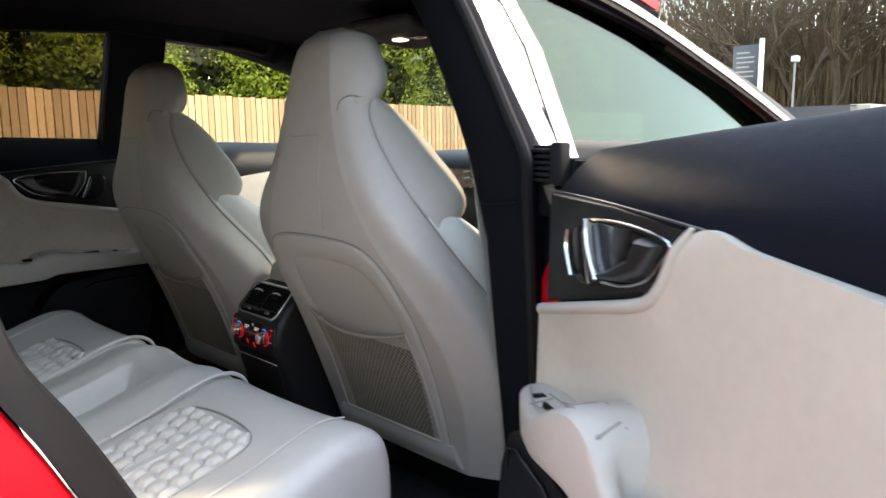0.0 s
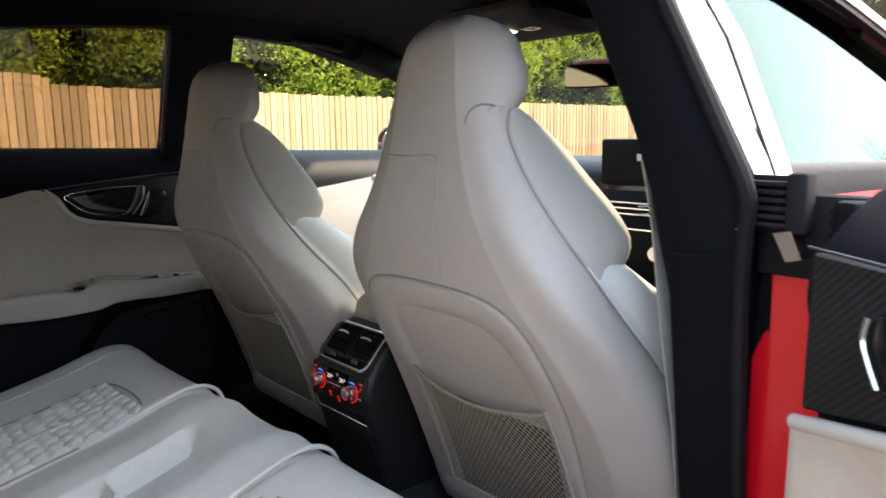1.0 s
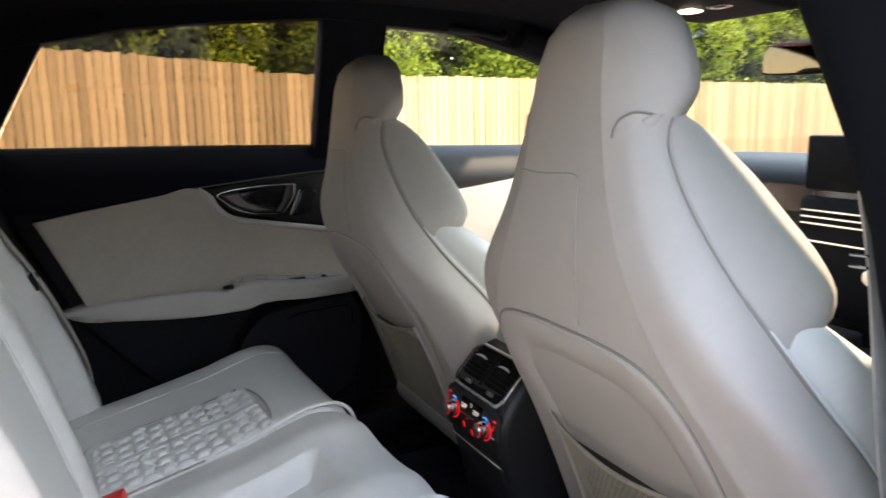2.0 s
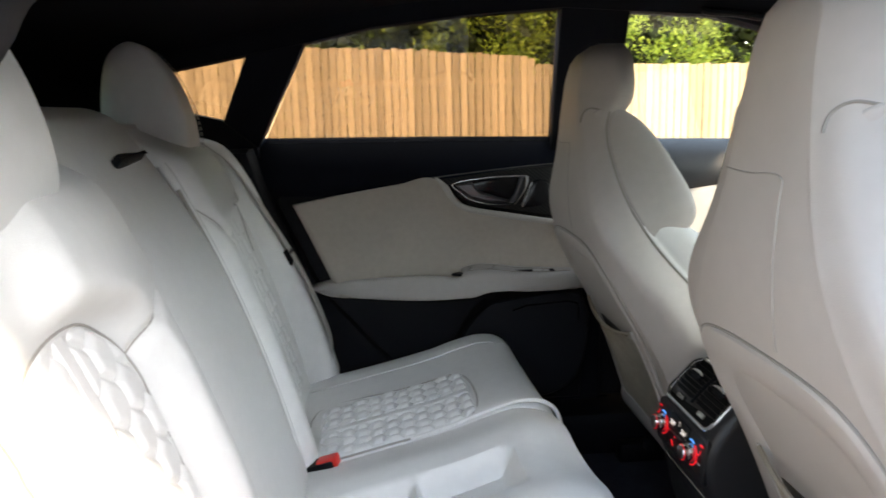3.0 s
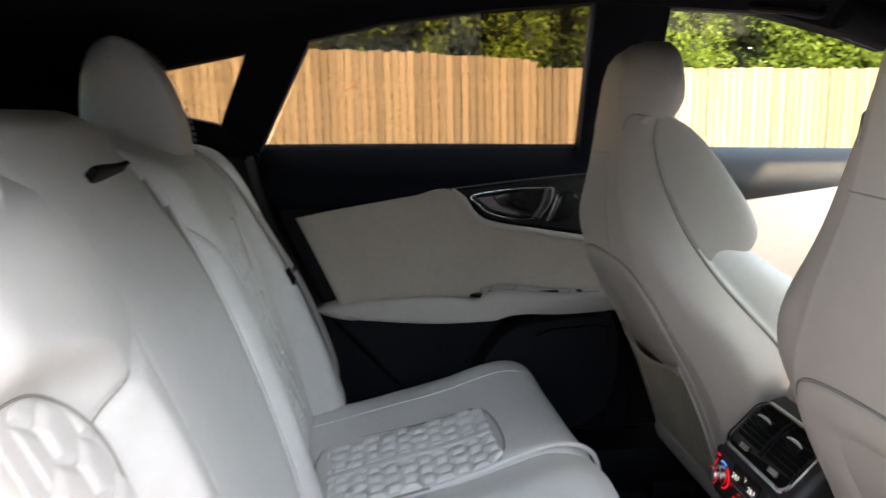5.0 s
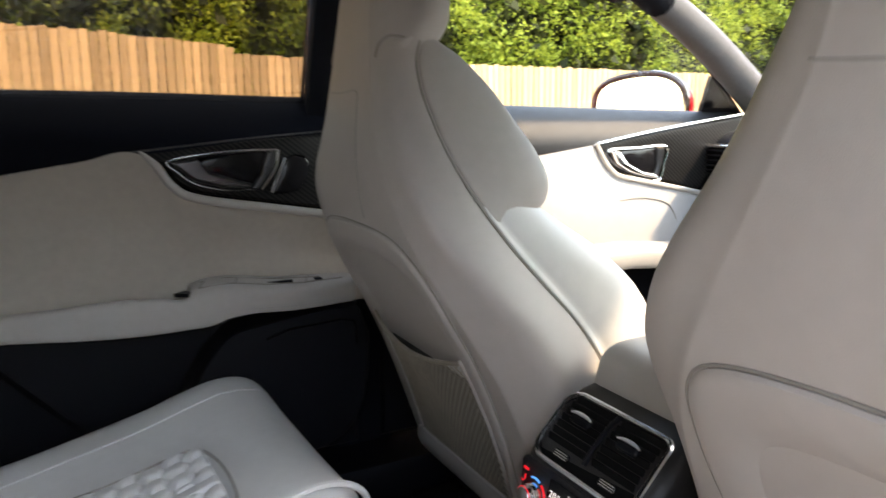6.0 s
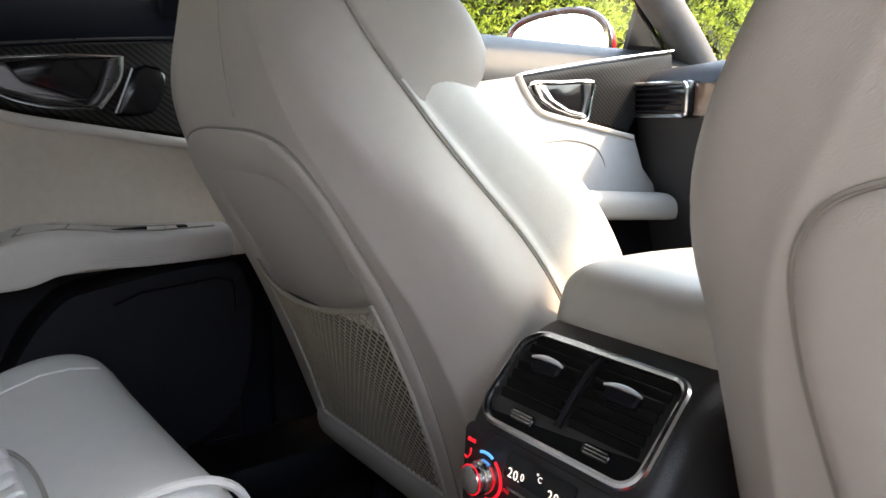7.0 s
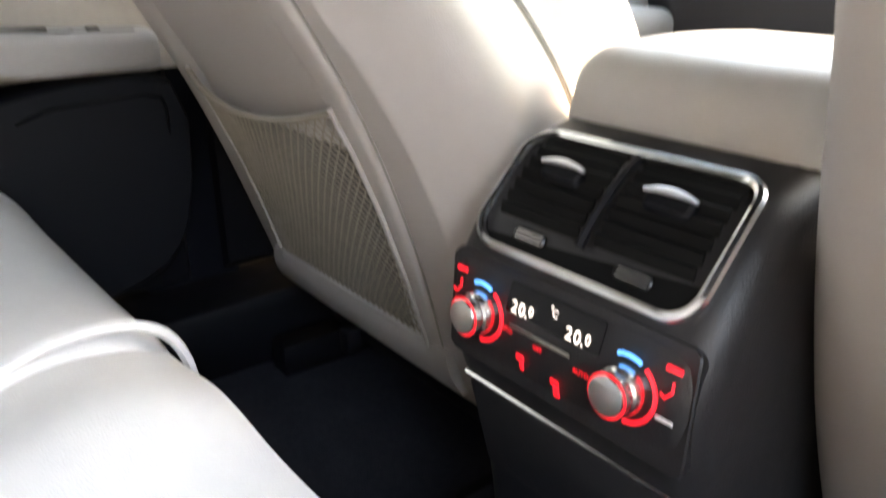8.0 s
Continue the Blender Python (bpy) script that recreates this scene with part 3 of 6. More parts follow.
def rear_door(s, label):
    """A rear door in its shut place on side s (-1 left, 1 right)."""
    d = thing("rear_door", (s * 0.84, 0.1, 0.36), label, "car door", "rear doors")
    P = mapped(s)
    bm = bmesh.new()
    skin = [(0.055, 0.40), (0.06, 0.7), (0.05, 1.02), (-0.3, 1.045), (-0.72, 1.055), (-0.735, 0.9), (-0.64, 0.72), (-0.5, 0.55), (-0.36, 0.42), (-0.2, 0.39)]
    loft(bm, [[P(x, y, z) for y, z in inset(skin, e)] for x, e in ((0.80, 0.0), (0.905, 0.0), (0.93, 0.02), (0.935, 0.12))])
    part("outer_skin", bm, RED, d, "red painted outer skin")
    bm = bmesh.new()
    lining = [(0.045, 0.40), (0.05, 0.7), (0.04, 1.0), (-0.3, 1.0), (-0.69, 1.0), (-0.70, 0.92), (-0.60, 0.70), (-0.47, 0.55), (-0.34, 0.43), (-0.2, 0.40)]
    loft(bm, [[P(x, y, z) for y, z in inset(lining, e)] for x, e in ((0.80, 0.0), (0.725, 0.0), (0.71, 0.012))])
    part("lower_lining", bm, BLACK, d, "black lower door lining")
    # shoulder from the waist rail down to the trim line
    bm = bmesh.new()
    prof = spline([(0.79, 1.05), (0.775, 1.072), (0.755, 1.07), (0.715, 1.03), (0.695, 0.985), (0.70, 0.94), (0.74, 0.90), (0.79, 0.92)], 4, True)
    lower = hermite([(-0.74, -0.005), (-0.3, 0.0), (0.06, 0.0)])
    pillow(bm, [(p.x, p.y) for p in prof], -0.735, 0.05, 0.015, lambda q, a, b: P(a, q, b + 0.02 * (-q) / 0.7 + (lower(q) - 0.010) * min(max((b - 0.96) / 0.07, 0), 1)), 10)
    part("shoulder", bm, SHOULDER, d, "dark grey soft shoulder trim")
    # pale insert, recessed towards the arm rest
    bm = bmesh.new()
    brow = hermite([(-0.655, 0.925), (-0.56, 0.942), (-0.48, 0.955), (-0.40, 0.967), (-0.325, 0.978), (-0.312, 0.973), (-0.292, 0.955), (-0.27, 0.922), (-0.235, 0.903), (-0.12, 0.882), (0.036, 0.854), (0.12, 0.841)])

    def hollow(u, v):
        y = (-0.555 - 0.10 * v) * (1 - u) + (0.04 if s > 0 else 0.118) * u
        tuck = smooth_step((-0.33 - y) / 0.10)
        z = 0.70 + (brow(y) - 0.70) * v
        edge = min(u * 0.69 / 0.01, (1 - u) * 0.69 / 0.01, (1 - v) * 0.22 / 0.01 + 2 * tuck, 1.0)
        dip = math.sin(math.pi * min(max((v - 0.12) / 0.88, 0), 1)) ** 1.3 * smooth_step(0.15 + u / 1.1) * (1 - smooth_step((u - 0.86) / 0.14))
        return P(inner_x(z) - 0.024 + 0.006 * (1 - math.sqrt(max(edge, 0))) + 0.019 * dip + 0.006 * tuck * smooth_step((v - 0.45) / 0.55), y, z)

    sheet(bm, hollow, 110, 26, (s * 0.03, 0, 0))
    part("insert", bm, ALCANTARA, d, "pale suede door insert")
    bm = bmesh.new()
    rim = spline([(-0.318, 0.98), (-0.296, 0.957), (-0.272, 0.922), (-0.235, 0.901), (-0.12, 0.879), (0.032, 0.852)], 6)
    tube(bm, [P(inner_x(p.y) - 0.020, p.x, p.y) for p in rim], [0.0075 * min(1.0, 0.25 + 0.75 * i / 6) for i in range(len(rim))], 10)
    part("insert_rim", bm, ARMREST, d, "pale leather rim")
    # woven trim with its chrome line
    bm = bmesh.new()
    weave = [(-0.31, 0.979), (-0.15, 0.993), (0.035, 1.004), (0.038, 0.93), (0.036, 0.862), (-0.12, 0.889), (-0.232, 0.909), (-0.262, 0.926), (-0.285, 0.957)]
    plate(bm, weave, s, 0.012, 0.02)
    trim = part("woven_trim", bm, CARBON, d, "glossy carbon weave trim panel")
    bm = bmesh.new()
    tube(bm, [P(inner_x(p.y) - 0.015, p.x, p.y) for p in spline([(-0.33, 0.979), (-0.15, 0.996), (0.036, 1.009)], 6)], 0.0016, 6)
    part("metal_line", bm, GRIP, trim, "thin dark metal line")
    # handle bowl, lever and lock button
    bm = bmesh.new()
    bowl = [(-0.272, 0.962), (-0.20, 0.973), (-0.105, 0.977), (-0.112, 0.94), (-0.135, 0.912), (-0.19, 0.915), (-0.24, 0.926)]
    plate(bm, bowl, s, 0.0145, 0.01)
    part("handle_bowl", bm, GLOSS, d, "black handle bowl")
    bm = bmesh.new()
    tube(bm, [P(inner_x(0.95) - 0.016, p.x, p.y) for p in spline([(-0.10, 0.977), (-0.19, 0.976), (-0.274, 0.964), (-0.262, 0.945), (-0.235, 0.925), (-0.19, 0.913), (-0.137, 0.910)], 5)], 0.0018, 6)
    part("bowl_edge", bm, CHROME, d, "chrome edge of the handle bowl")
    bm = bmesh.new()
    lever = [(-0.272, 0.961), (-0.232, 0.966), (-0.215, 0.945), (-0.165, 0.927), (-0.145, 0.922), (-0.15, 0.914), (-0.195, 0.917), (-0.24, 0.93)]
    plate(bm, lever, s, 0.03, 0.0)
    part("door_handle", bm, LEVER, d, "satin metal door handle lever")
    bm = bmesh.new()
    plate(bm, [(-0.118, 0.974), (-0.100, 0.976), (-0.107, 0.94), (-0.13, 0.912), (-0.15, 0.914), (-0.132, 0.935)], s, 0.02, 0.0)
    part("handle_grip", bm, GRIP, d, "dark satin handle end")
    if s > 0:
        bm = bmesh.new()
        tube(bm, [P(inner_x(0.95) - 0.020, p.x, p.y) for p in spline([(-0.048, 0.962), (-0.044, 0.94), (-0.062, 0.908)], 6)], 0.0026, 6)
        part("chrome_edge", bm, CHROME, d, "bright chrome edge strip")
    bm = bmesh.new()
    tube(bm, [P(inner_x(0.95) - 0.021, p.x, p.y) for p in spline([(-0.099, 0.977), (-0.102, 0.955), (-0.112, 0.935), (-0.131, 0.911)], 4)], 0.003, 6)
    part("grip_edge", bm, CHROME, d, "chrome grip edge")
    bm = bmesh.new()
    plate(bm, [(-0.088, 0.962), (-0.05, 0.965), (-0.042, 0.94), (-0.062, 0.905), (-0.10, 0.9), (-0.112, 0.907)], s, 0.018, 0.0, 2)
    part("lock_button", bm, GLOSS, d, "black lock button")
    bm = bmesh.new()
    tube(bm, [P(inner_x(0.93) - 0.019, y, z) for y, z in ((-0.113, 0.905), (-0.10, 0.935), (-0.088, 0.963))], 0.0028, 6)
    part("button_edge", bm, CHROME, d, "chrome button edge")
    # arm rest
    bm = bmesh.new()
    out = hermite([(-0.615, 0.684), (-0.56, 0.676), (-0.48, 0.664), (-0.36, 0.646), (-0.27, 0.632), (-0.24, 0.626), (-0.14, 0.616), (-0.06, 0.629), (0.0, 0.648), (0.03, 0.658)])
    low = 0.0 if s < 0 else 0.012
    def pocket(y):
        return 0.036 * smooth_step((y + 0.60) / 0.2) * (1 - smooth_step((y + 0.272) / 0.012))

    top = hermite([(-0.615, 0.730), (-0.57, 0.740 - low), (-0.48, 0.748 - low), (-0.30, 0.752 - low), (-0.28, 0.749 - low), (-0.262, 0.757 + 0.5 * low), (-0.1, 0.753 if s < 0 else 0.758), (0.03, 0.746 if s < 0 else 0.755)])
    foot = hermite([(-0.615, 0.716), (-0.58, 0.704), (-0.52, 0.698), (-0.27, 0.694), (-0.235, 0.698), (-0.205, 0.708), (-0.18, 0.711), (-0.1, 0.707), (0.03, 0.700)])

    def rest_ring(y, k):
        o, t, f, sunk = out(y), top(y), foot(y), pocket(y)
        ring = [(0.725, t + 0.002 - sunk), (0.70, t + 0.002 - sunk), (0.690, t + 0.002 - sunk), (o + 0.03, t + 0.001 - sunk), (o + 0.020, t - 0.25 * sunk), (o + 0.006, t - 0.004), (o, t - 0.014), (o + 0.003, f + 0.010), (o + 0.012, f), (0.69, f - 0.001), (0.725, f)]
        c = (0.70, (t + f) / 2)
        return [P(c[0] + (a - c[0]) * k, y, c[1] + (b - c[1]) * k) for a, b in [(q.x, q.y) for q in spline(ring, 3)]]

    loft(bm, [rest_ring(y, k) for y, k in [(-0.618, 0.5), (-0.612, 0.8), (-0.60, 0.95)] + [(-0.585 + 0.60 * i / 120, 1.0) for i in range(121)] + [(0.022, 0.97), (0.026, 0.88)]])
    rest = part("arm_rest", bm, ARMREST, d, "pale leather arm rest")
    bm = bmesh.new()
    for dz in (0.010, 0.014):
        tube(bm, [P(out(y) + 0.0022, y, foot(y) + dz) for y in [-0.17 + 0.19 * k / 12 for k in range(13)]], 0.0007, 5)
    tagged(part("rest_stitching", bm, THREAD, rest, "stitched lines along the arm rest"), kind="stuff")
    bm = bmesh.new()
    for y in (-0.25, -0.195, -0.075):
        tube(bm, [P(out(y) + 0.010, y, top(y) + 0.0004), P(0.668, y + 0.012, top(y + 0.012) + 0.0022)], 0.0012, 5)
    tube(bm, [P(out(y) + 0.014, y, top(y) + 0.0004) for y in (-0.25, -0.2, -0.14, -0.08, -0.03, 0.0)], 0.0011, 5)
    tube(bm, [P(0.672, y, top(y) + 0.0018) for y in (-0.245, -0.2, -0.14, -0.08, -0.04)], 0.0011, 5)
    part("lid_joint", bm, STITCH, rest, "thin joints of the arm rest lid")
    bm = bmesh.new()
    box(bm, min(s * 0.642, s * 0.647), max(s * 0.642, s * 0.647), -0.155, -0.095, 0.748, top(-0.125) + 0.0030, 0.001)
    box(bm, min(s * 0.650, s * 0.664), max(s * 0.650, s * 0.664), -0.052, -0.040, 0.745, top(-0.046) + 0.0034, 0.001)
    part("slot", bm, BLACK, d, "dark slot in the arm rest")
    if s < 0:
        bm = bmesh.new()
        loft(bm, [[P(0.632 + a, -0.268 + b, 0.7545 + c) for a, b in ((0, 0), (0.012, -0.020), (0.026, 0.0), (0.012, 0.006))] for c in (-0.004, 0.0022)])
        part("catch", bm, BLACK, d, "dark catch in the arm rest")
    # pocket with speaker below
    bm = bmesh.new()
    plate(bm, [(0.03, 0.69), (-0.16, 0.688), (-0.22, 0.665), (-0.27, 0.60), (-0.30, 0.50), (-0.22, 0.44), (-0.05, 0.45), (0.025, 0.52)], s, 0.055, 0.01, 3)
    part("speaker_pocket", bm, BLACK, d, "black speaker housing")
    bm = bmesh.new()
    tube(bm, [P(inner_x(0.66) - 0.056, y, z) for y, z in ((0.016, 0.56), (0.016, 0.66), (0.012, 0.672), (-0.01, 0.678), (-0.11, 0.672), (-0.145, 0.660))], 0.0025, 6)
    part("speaker_line", bm, GLOSS, d)
    if s < 0:
        bm = bmesh.new()
        side_panel(bm, [(-0.725, 1.055), (-0.598, 1.283), (-0.45, 1.315), (-0.25, 1.335), (-0.05, 1.347), (-0.03, 1.05)], s, 0.004, -0.022)
        part("door_window", bm, PRIVACY, d, "smoked door window glass")
    bm = bmesh.new()
    tube(bm, [P(side_x(1.06) - 0.005, y, z) for y, z in ((-0.735, 1.076), (-0.4, 1.070), (0.04, 1.056))], 0.005, 6)
    part("waist_seal", bm, RUBBER, d, "black rubber waist seal")
    bm = bmesh.new()
    box(bm, min(s * 0.735, s * 0.86), max(s * 0.735, s * 0.86), 0.04, 0.075, 0.985, 1.05, 0.008)
    for k in range(5):
        box(bm, min(s * 0.74, s * 0.855), max(s * 0.74, s * 0.855), 0.073, 0.08, 0.992 + 0.011 * k, 0.997 + 0.011 * k)
    part("end_cap", bm, BLACK, d, "ribbed black end cap")
    bm = bmesh.new()
    box(bm, min(s * 0.78, s * 0.87), max(s * 0.78, s * 0.87), 0.045, 0.085, 0.925, 0.965, 0.008)
    part("hinge_bracket", bm, LEVER, d, "bare metal hinge bracket")
    return d


rear_door(-1, "shut left rear door with pale insert and dark shoulder")
DOOR_R = rear_door(1, "open right rear door with pale suede insert and arm rest")
# the open door hangs slightly raised at its rear end, as leaning hinges make it
hinge = Vector((0.90, 0.174, 0.90))
turn = Matrix.Translation(hinge + Vector((-0.018, 0.021, -0.034))) @ Matrix.Rotation(radians(58.65), 4, "Z") @ Matrix.Rotation(radians(2.88), 4, "Y") @ Matrix.Rotation(radians(-3.13), 4, "X") @ Matrix.Translation(-hinge)
DOOR_R.matrix_world = turn @ Matrix.Translation(DOOR_R.location)


def front_door(s, label):
    d = thing("front_door", (s * 0.84, 1.15, 0.36), label, "car door", "front doors")
    P = mapped(s)
    bm = bmesh.new()
    skin = [(0.075, 0.40), (0.08, 0.7), (0.07, 1.02), (0.5, 1.01), (1.05, 0.985), (1.2, 0.97), (1.3, 0.8), (1.3, 0.40)]
    loft(bm, [[P(x, y, z) for y, z in inset(skin, e)] for x, e in ((0.80, 0.0), (0.905, 0.0), (0.93, 0.02), (0.935, 0.12))])
    part("outer_skin", bm, RED, d, "red painted outer skin")
    bm = bmesh.new()
    lining = [(0.09, 0.40), (0.09, 1.0), (0.6, 0.985), (1.15, 0.97), (1.25, 0.8), (1.25, 0.40)]
    loft(bm, [[P(x, y, z) for y, z in inset(lining, e)] for x, e in ((0.80, 0.0), (0.725, 0.0), (0.71, 0.012))])
    part("lower_lining", bm, BLACK, d, "black lower door lining")
    bm = bmesh.new()
    prof = spline([(0.79, 1.045), (0.775, 1.06), (0.755, 1.058), (0.72, 1.03), (0.70, 0.99), (0.705, 0.95), (0.74, 0.92), (0.79, 0.93)], 4, True)
    pillow(bm, [(p.x, p.y) for p in prof], 0.09, 1.16, 0.015, lambda q, a, b: P(a - (0.03 if s > 0 and a > 0.74 else 0.0), q, b - 0.03 * q), 10)
    # Same trim as the rear shoulder; its lighter colour carries the sunlight.
    part("shoulder", bm, DASH_AND_LIT_TRIM, d, "dark grey soft shoulder trim")
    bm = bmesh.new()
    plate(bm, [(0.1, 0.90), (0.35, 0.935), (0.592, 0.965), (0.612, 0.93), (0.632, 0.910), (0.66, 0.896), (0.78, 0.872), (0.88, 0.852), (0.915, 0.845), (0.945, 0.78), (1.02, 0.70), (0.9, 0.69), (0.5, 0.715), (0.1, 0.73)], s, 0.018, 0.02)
    part("insert", bm, DIMMED_LEATHER, d, "grey leather door insert, toned down against the sun")
    bm = bmesh.new()
    tube(bm, [P(inner_x(p.y) - 0.018, p.x, p.y) for p in spline([(0.585, 0.967), (0.608, 0.932), (0.63, 0.909), (0.66, 0.894), (0.78, 0.870), (0.905, 0.845)], 5)], 0.006, 8)
    part("insert_rim", bm, ARMREST, d, "pale leather rim")
    bm = bmesh.new()
    plate(bm, [(0.595, 0.967), (0.79, 0.994), (1.03, 1.022), (1.04, 0.97), (0.93, 0.90), (0.90, 0.856), (0.78, 0.881), (0.665, 0.903), (0.638, 0.917), (0.618, 0.936)], s, 0.012, 0.02)
    trim = part("woven_trim", bm, CARBON, d, "glossy carbon weave trim panel")
    bm = bmesh.new()
    tube(bm, [P(inner_x(p.y) - 0.015, p.x, p.y) for p in spline([(0.59, 0.968), (0.79, 0.998), (1.03, 1.027)], 5)], 0.0026, 6)
    part("chrome_line", bm, CHROME, trim, "thin chrome line")
    # handle bowl in its chrome frame, with the lever across its lower edge
    bm = bmesh.new()
    plate(bm, [(0.622, 0.950), (0.70, 0.954), (0.782, 0.956), (0.778, 0.92), (0.765, 0.886), (0.72, 0.892), (0.677, 0.904), (0.64, 0.922)], s, 0.0145, 0.01)
    part("handle_bowl", bm, GLOSS, d, "black handle bowl")
    bm = bmesh.new()
    tube(bm, [P(inner_x(0.95) - 0.0165, p.x, p.y) for p in spline([(0.784, 0.957), (0.70, 0.956), (0.618, 0.952), (0.638, 0.920), (0.677, 0.900), (0.72, 0.889), (0.767, 0.882), (0.78, 0.92)], 5, True)], 0.003, 6)
    part("bowl_edge", bm, CHROME, d, "chrome edge of the handle bowl")
    bm = bmesh.new()
    plate(bm, [(0.622, 0.950), (0.648, 0.952), (0.672, 0.925), (0.715, 0.905), (0.752, 0.898), (0.758, 0.886), (0.72, 0.891), (0.677, 0.903), (0.64, 0.922)], s, 0.026, 0.0)
    part("door_handle", bm, CHROME, d, "satin metal door handle lever")
    bm = bmesh.new()
    plate(bm, [(0.755, 0.954), (0.780, 0.955), (0.776, 0.92), (0.764, 0.887), (0.748, 0.89), (0.757, 0.92)], s, 0.020, 0.0)
    part("handle_grip", bm, LEVER, d, "satin handle end")
    bm = bmesh.new()
    tube(bm, [P(inner_x(p.y) - 0.0185, p.x, p.y) for p in spline([(0.655, 0.842), (0.72, 0.845), (0.785, 0.832), (0.812, 0.81), (0.825, 0.78), (0.828, 0.745)], 5)], 0.0016, 6)
    part("panel_crease", bm, STITCH, d, "fine crease round the door panel")
    bm = bmesh.new()
    ar = spline([(0.70, 0.752), (0.66, 0.757), (0.640, 0.75), (0.632, 0.735), (0.636, 0.71), (0.65, 0.700), (0.70, 0.697), (0.72, 0.72)], 3, True)
    pillow(bm, [(p.x, p.y) for p in ar], 0.12, 1.03, 0.018, lambda q, a, b: P(a, q, b - 0.09 * max(q - 0.66, 0) - 0.004), 10)
    part("arm_rest", bm, ARMREST, d, "pale leather arm rest")
    bm = bmesh.new()
    side_panel(bm, [(0.965, 1.02), (1.10, 1.02), (0.965, 1.115)], s, 0.012, 0.004)
    part("sail_panel", bm, BLACK, d, "dark triangle behind the door mirror")
    bm = bmesh.new()
    tube(bm, [P(side_x(z) - 0.012, y, z) for y, z in ((1.10, 1.015), (1.03, 1.075), (0.95, 1.13), (0.87, 1.172))], 0.009, 8)
    part("frame_seal", bm, RUBBER, d, "black seal at the front of the window")
    bm = bmesh.new()
    side_panel(bm, [(0.11, 1.04), (0.106, 1.336), (0.3, 1.325), (0.5, 1.28), (0.62, 1.245), (0.85, 1.16), (1.08, 1.04)], s, 0.004, -0.02)
    part("door_window", bm, GLASS if s < 0 else TINT, d, "door window glass").visible_shadow = False
    return d


def outer_glazing(d, s):
    """Gloss pillar cover, metal surround and outer seal of a front door, seen from outside."""
    def O(y, z, o):
        return Vector((s * (side_x(z) + o), y, z))
    bm = bmesh.new()
    loft(bm, [[O(y, z, o) for y, z in ((0.03, 0.99), (0.025, 1.2), (0.01, 1.36), (0.13, 1.36), (0.16, 1.2), (0.18, 0.99))] for o in (-0.01, 0.012)])
    cover = part("pillar_cover", bm, COVER, d, "bright satin metal pillar cover")
    bm = bmesh.new()
    loft(bm, [[O(y + e, z, o) for y, z in ((0.135, 0.99), (0.115, 1.2), (0.09, 1.36))] for e, o in ((0.0, 0.010), (0.0, 0.0135), (0.005, 0.0135), (0.005, 0.010))], closed=False)
    part("cover_joint", bm, RUBBER, cover, "dark joint between pillar cover and door frame")
    bm = bmesh.new()
    edge = spline([(0.0, 1.385), (0.15, 1.382), (0.3, 1.365), (0.5, 1.315), (0.65, 1.26), (0.85, 1.17), (1.02, 1.08), (1.10, 1.03)], 6)
    loft(bm, [[O(p.x, p.y + dz, o) for p in edge] for dz, o in ((-0.026, -0.005), (-0.024, 0.012), (-0.012, 0.014), (-0.012, -0.004))], closed=False)
    part("outer_seal", bm, RUBBER, d, "black outer window seal")
    bm = bmesh.new()
    loft(bm, [[O(p.x, p.y + dz, o) for p in edge] for dz, o in ((-0.012, 0.0), (-0.010, 0.018), (0.012, 0.02), (0.022, 0.006), (0.024, -0.01))], closed=False)
    part("metal_surround", bm, SURROUND, d, "satin metal window surround")


front_door(-1, "shut left front door with pale insert and chrome handle")
outer_glazing(front_door(1, "shut right front door with pale insert"), 1)

# ---- front seats ----
REAR = hermite([(0.34, 0.14), (0.50, 0.10), (0.60, 0.068), (0.715, 0.018), (0.80, -0.03), (0.88, -0.068), (0.97, -0.084), (1.066, -0.08), (1.15, -0.074), (1.20, -0.066), (1.235, -0.05), (1.252, -0.02)])
FLAT = hermite([(0.34, 0.175), (0.6, 0.222), (0.75, 0.212), (0.84, 0.185), (0.9, 0.152), (0.97, 0.114), (1.05, 0.08), (1.15, 0.06), (1.22, 0.045), (1.252, 0.02)])
EDGE = hermite([(0.34, 0.225), (0.5, 0.247), (0.62, 0.252), (0.735, 0.25), (0.79, 0.242), (0.835, 0.238), (0.887, 0.231), (0.93, 0.217), (0.967, 0.197), (1.0, 0.175), (1.03, 0.155), (1.07, 0.132), (1.105, 0.116), (1.125, 0.115), (1.145, 0.122), (1.17, 0.120), (1.2, 0.105), (1.235, 0.075), (1.252, 0.028)])
SIDE = hermite([(0.34, 0.24), (0.5, 0.225), (0.62, 0.195), (0.735, 0.152), (0.79, 0.115), (0.835, 0.073), (0.887, 0.028), (0.93, 0.0), (0.967, -0.018), (1.0, -0.027), (1.03, -0.032), (1.07, -0.036), (1.105, -0.033), (1.125, -0.027), (1.145, -0.016), (1.17, -0.012), (1.2, -0.01), (1.235, -0.012), (1.252, -0.016)])
BULGE = hermite([(0.34, 0.04), (0.6, 0.05), (0.75, 0.048), (0.85, 0.045), (0.93, 0.034), (1.0, 0.018), (1.1, 0.012), (1.252, 0.008)])
WING_X = hermite([(0.905, 0.19), (0.915, 0.206), (0.93, 0.216), (0.955, 0.219), (0.985, 0.206), (1.03, 0.173), (1.075, 0.139), (1.12, 0.098), (1.135, 0.08)])
WING_Y = hermite([(0.905, 0.075), (0.93, 0.092), (0.955, 0.096), (0.985, 0.09), (1.03, 0.074), (1.075, 0.054), (1.12, 0.02), (1.135, 0.0)])
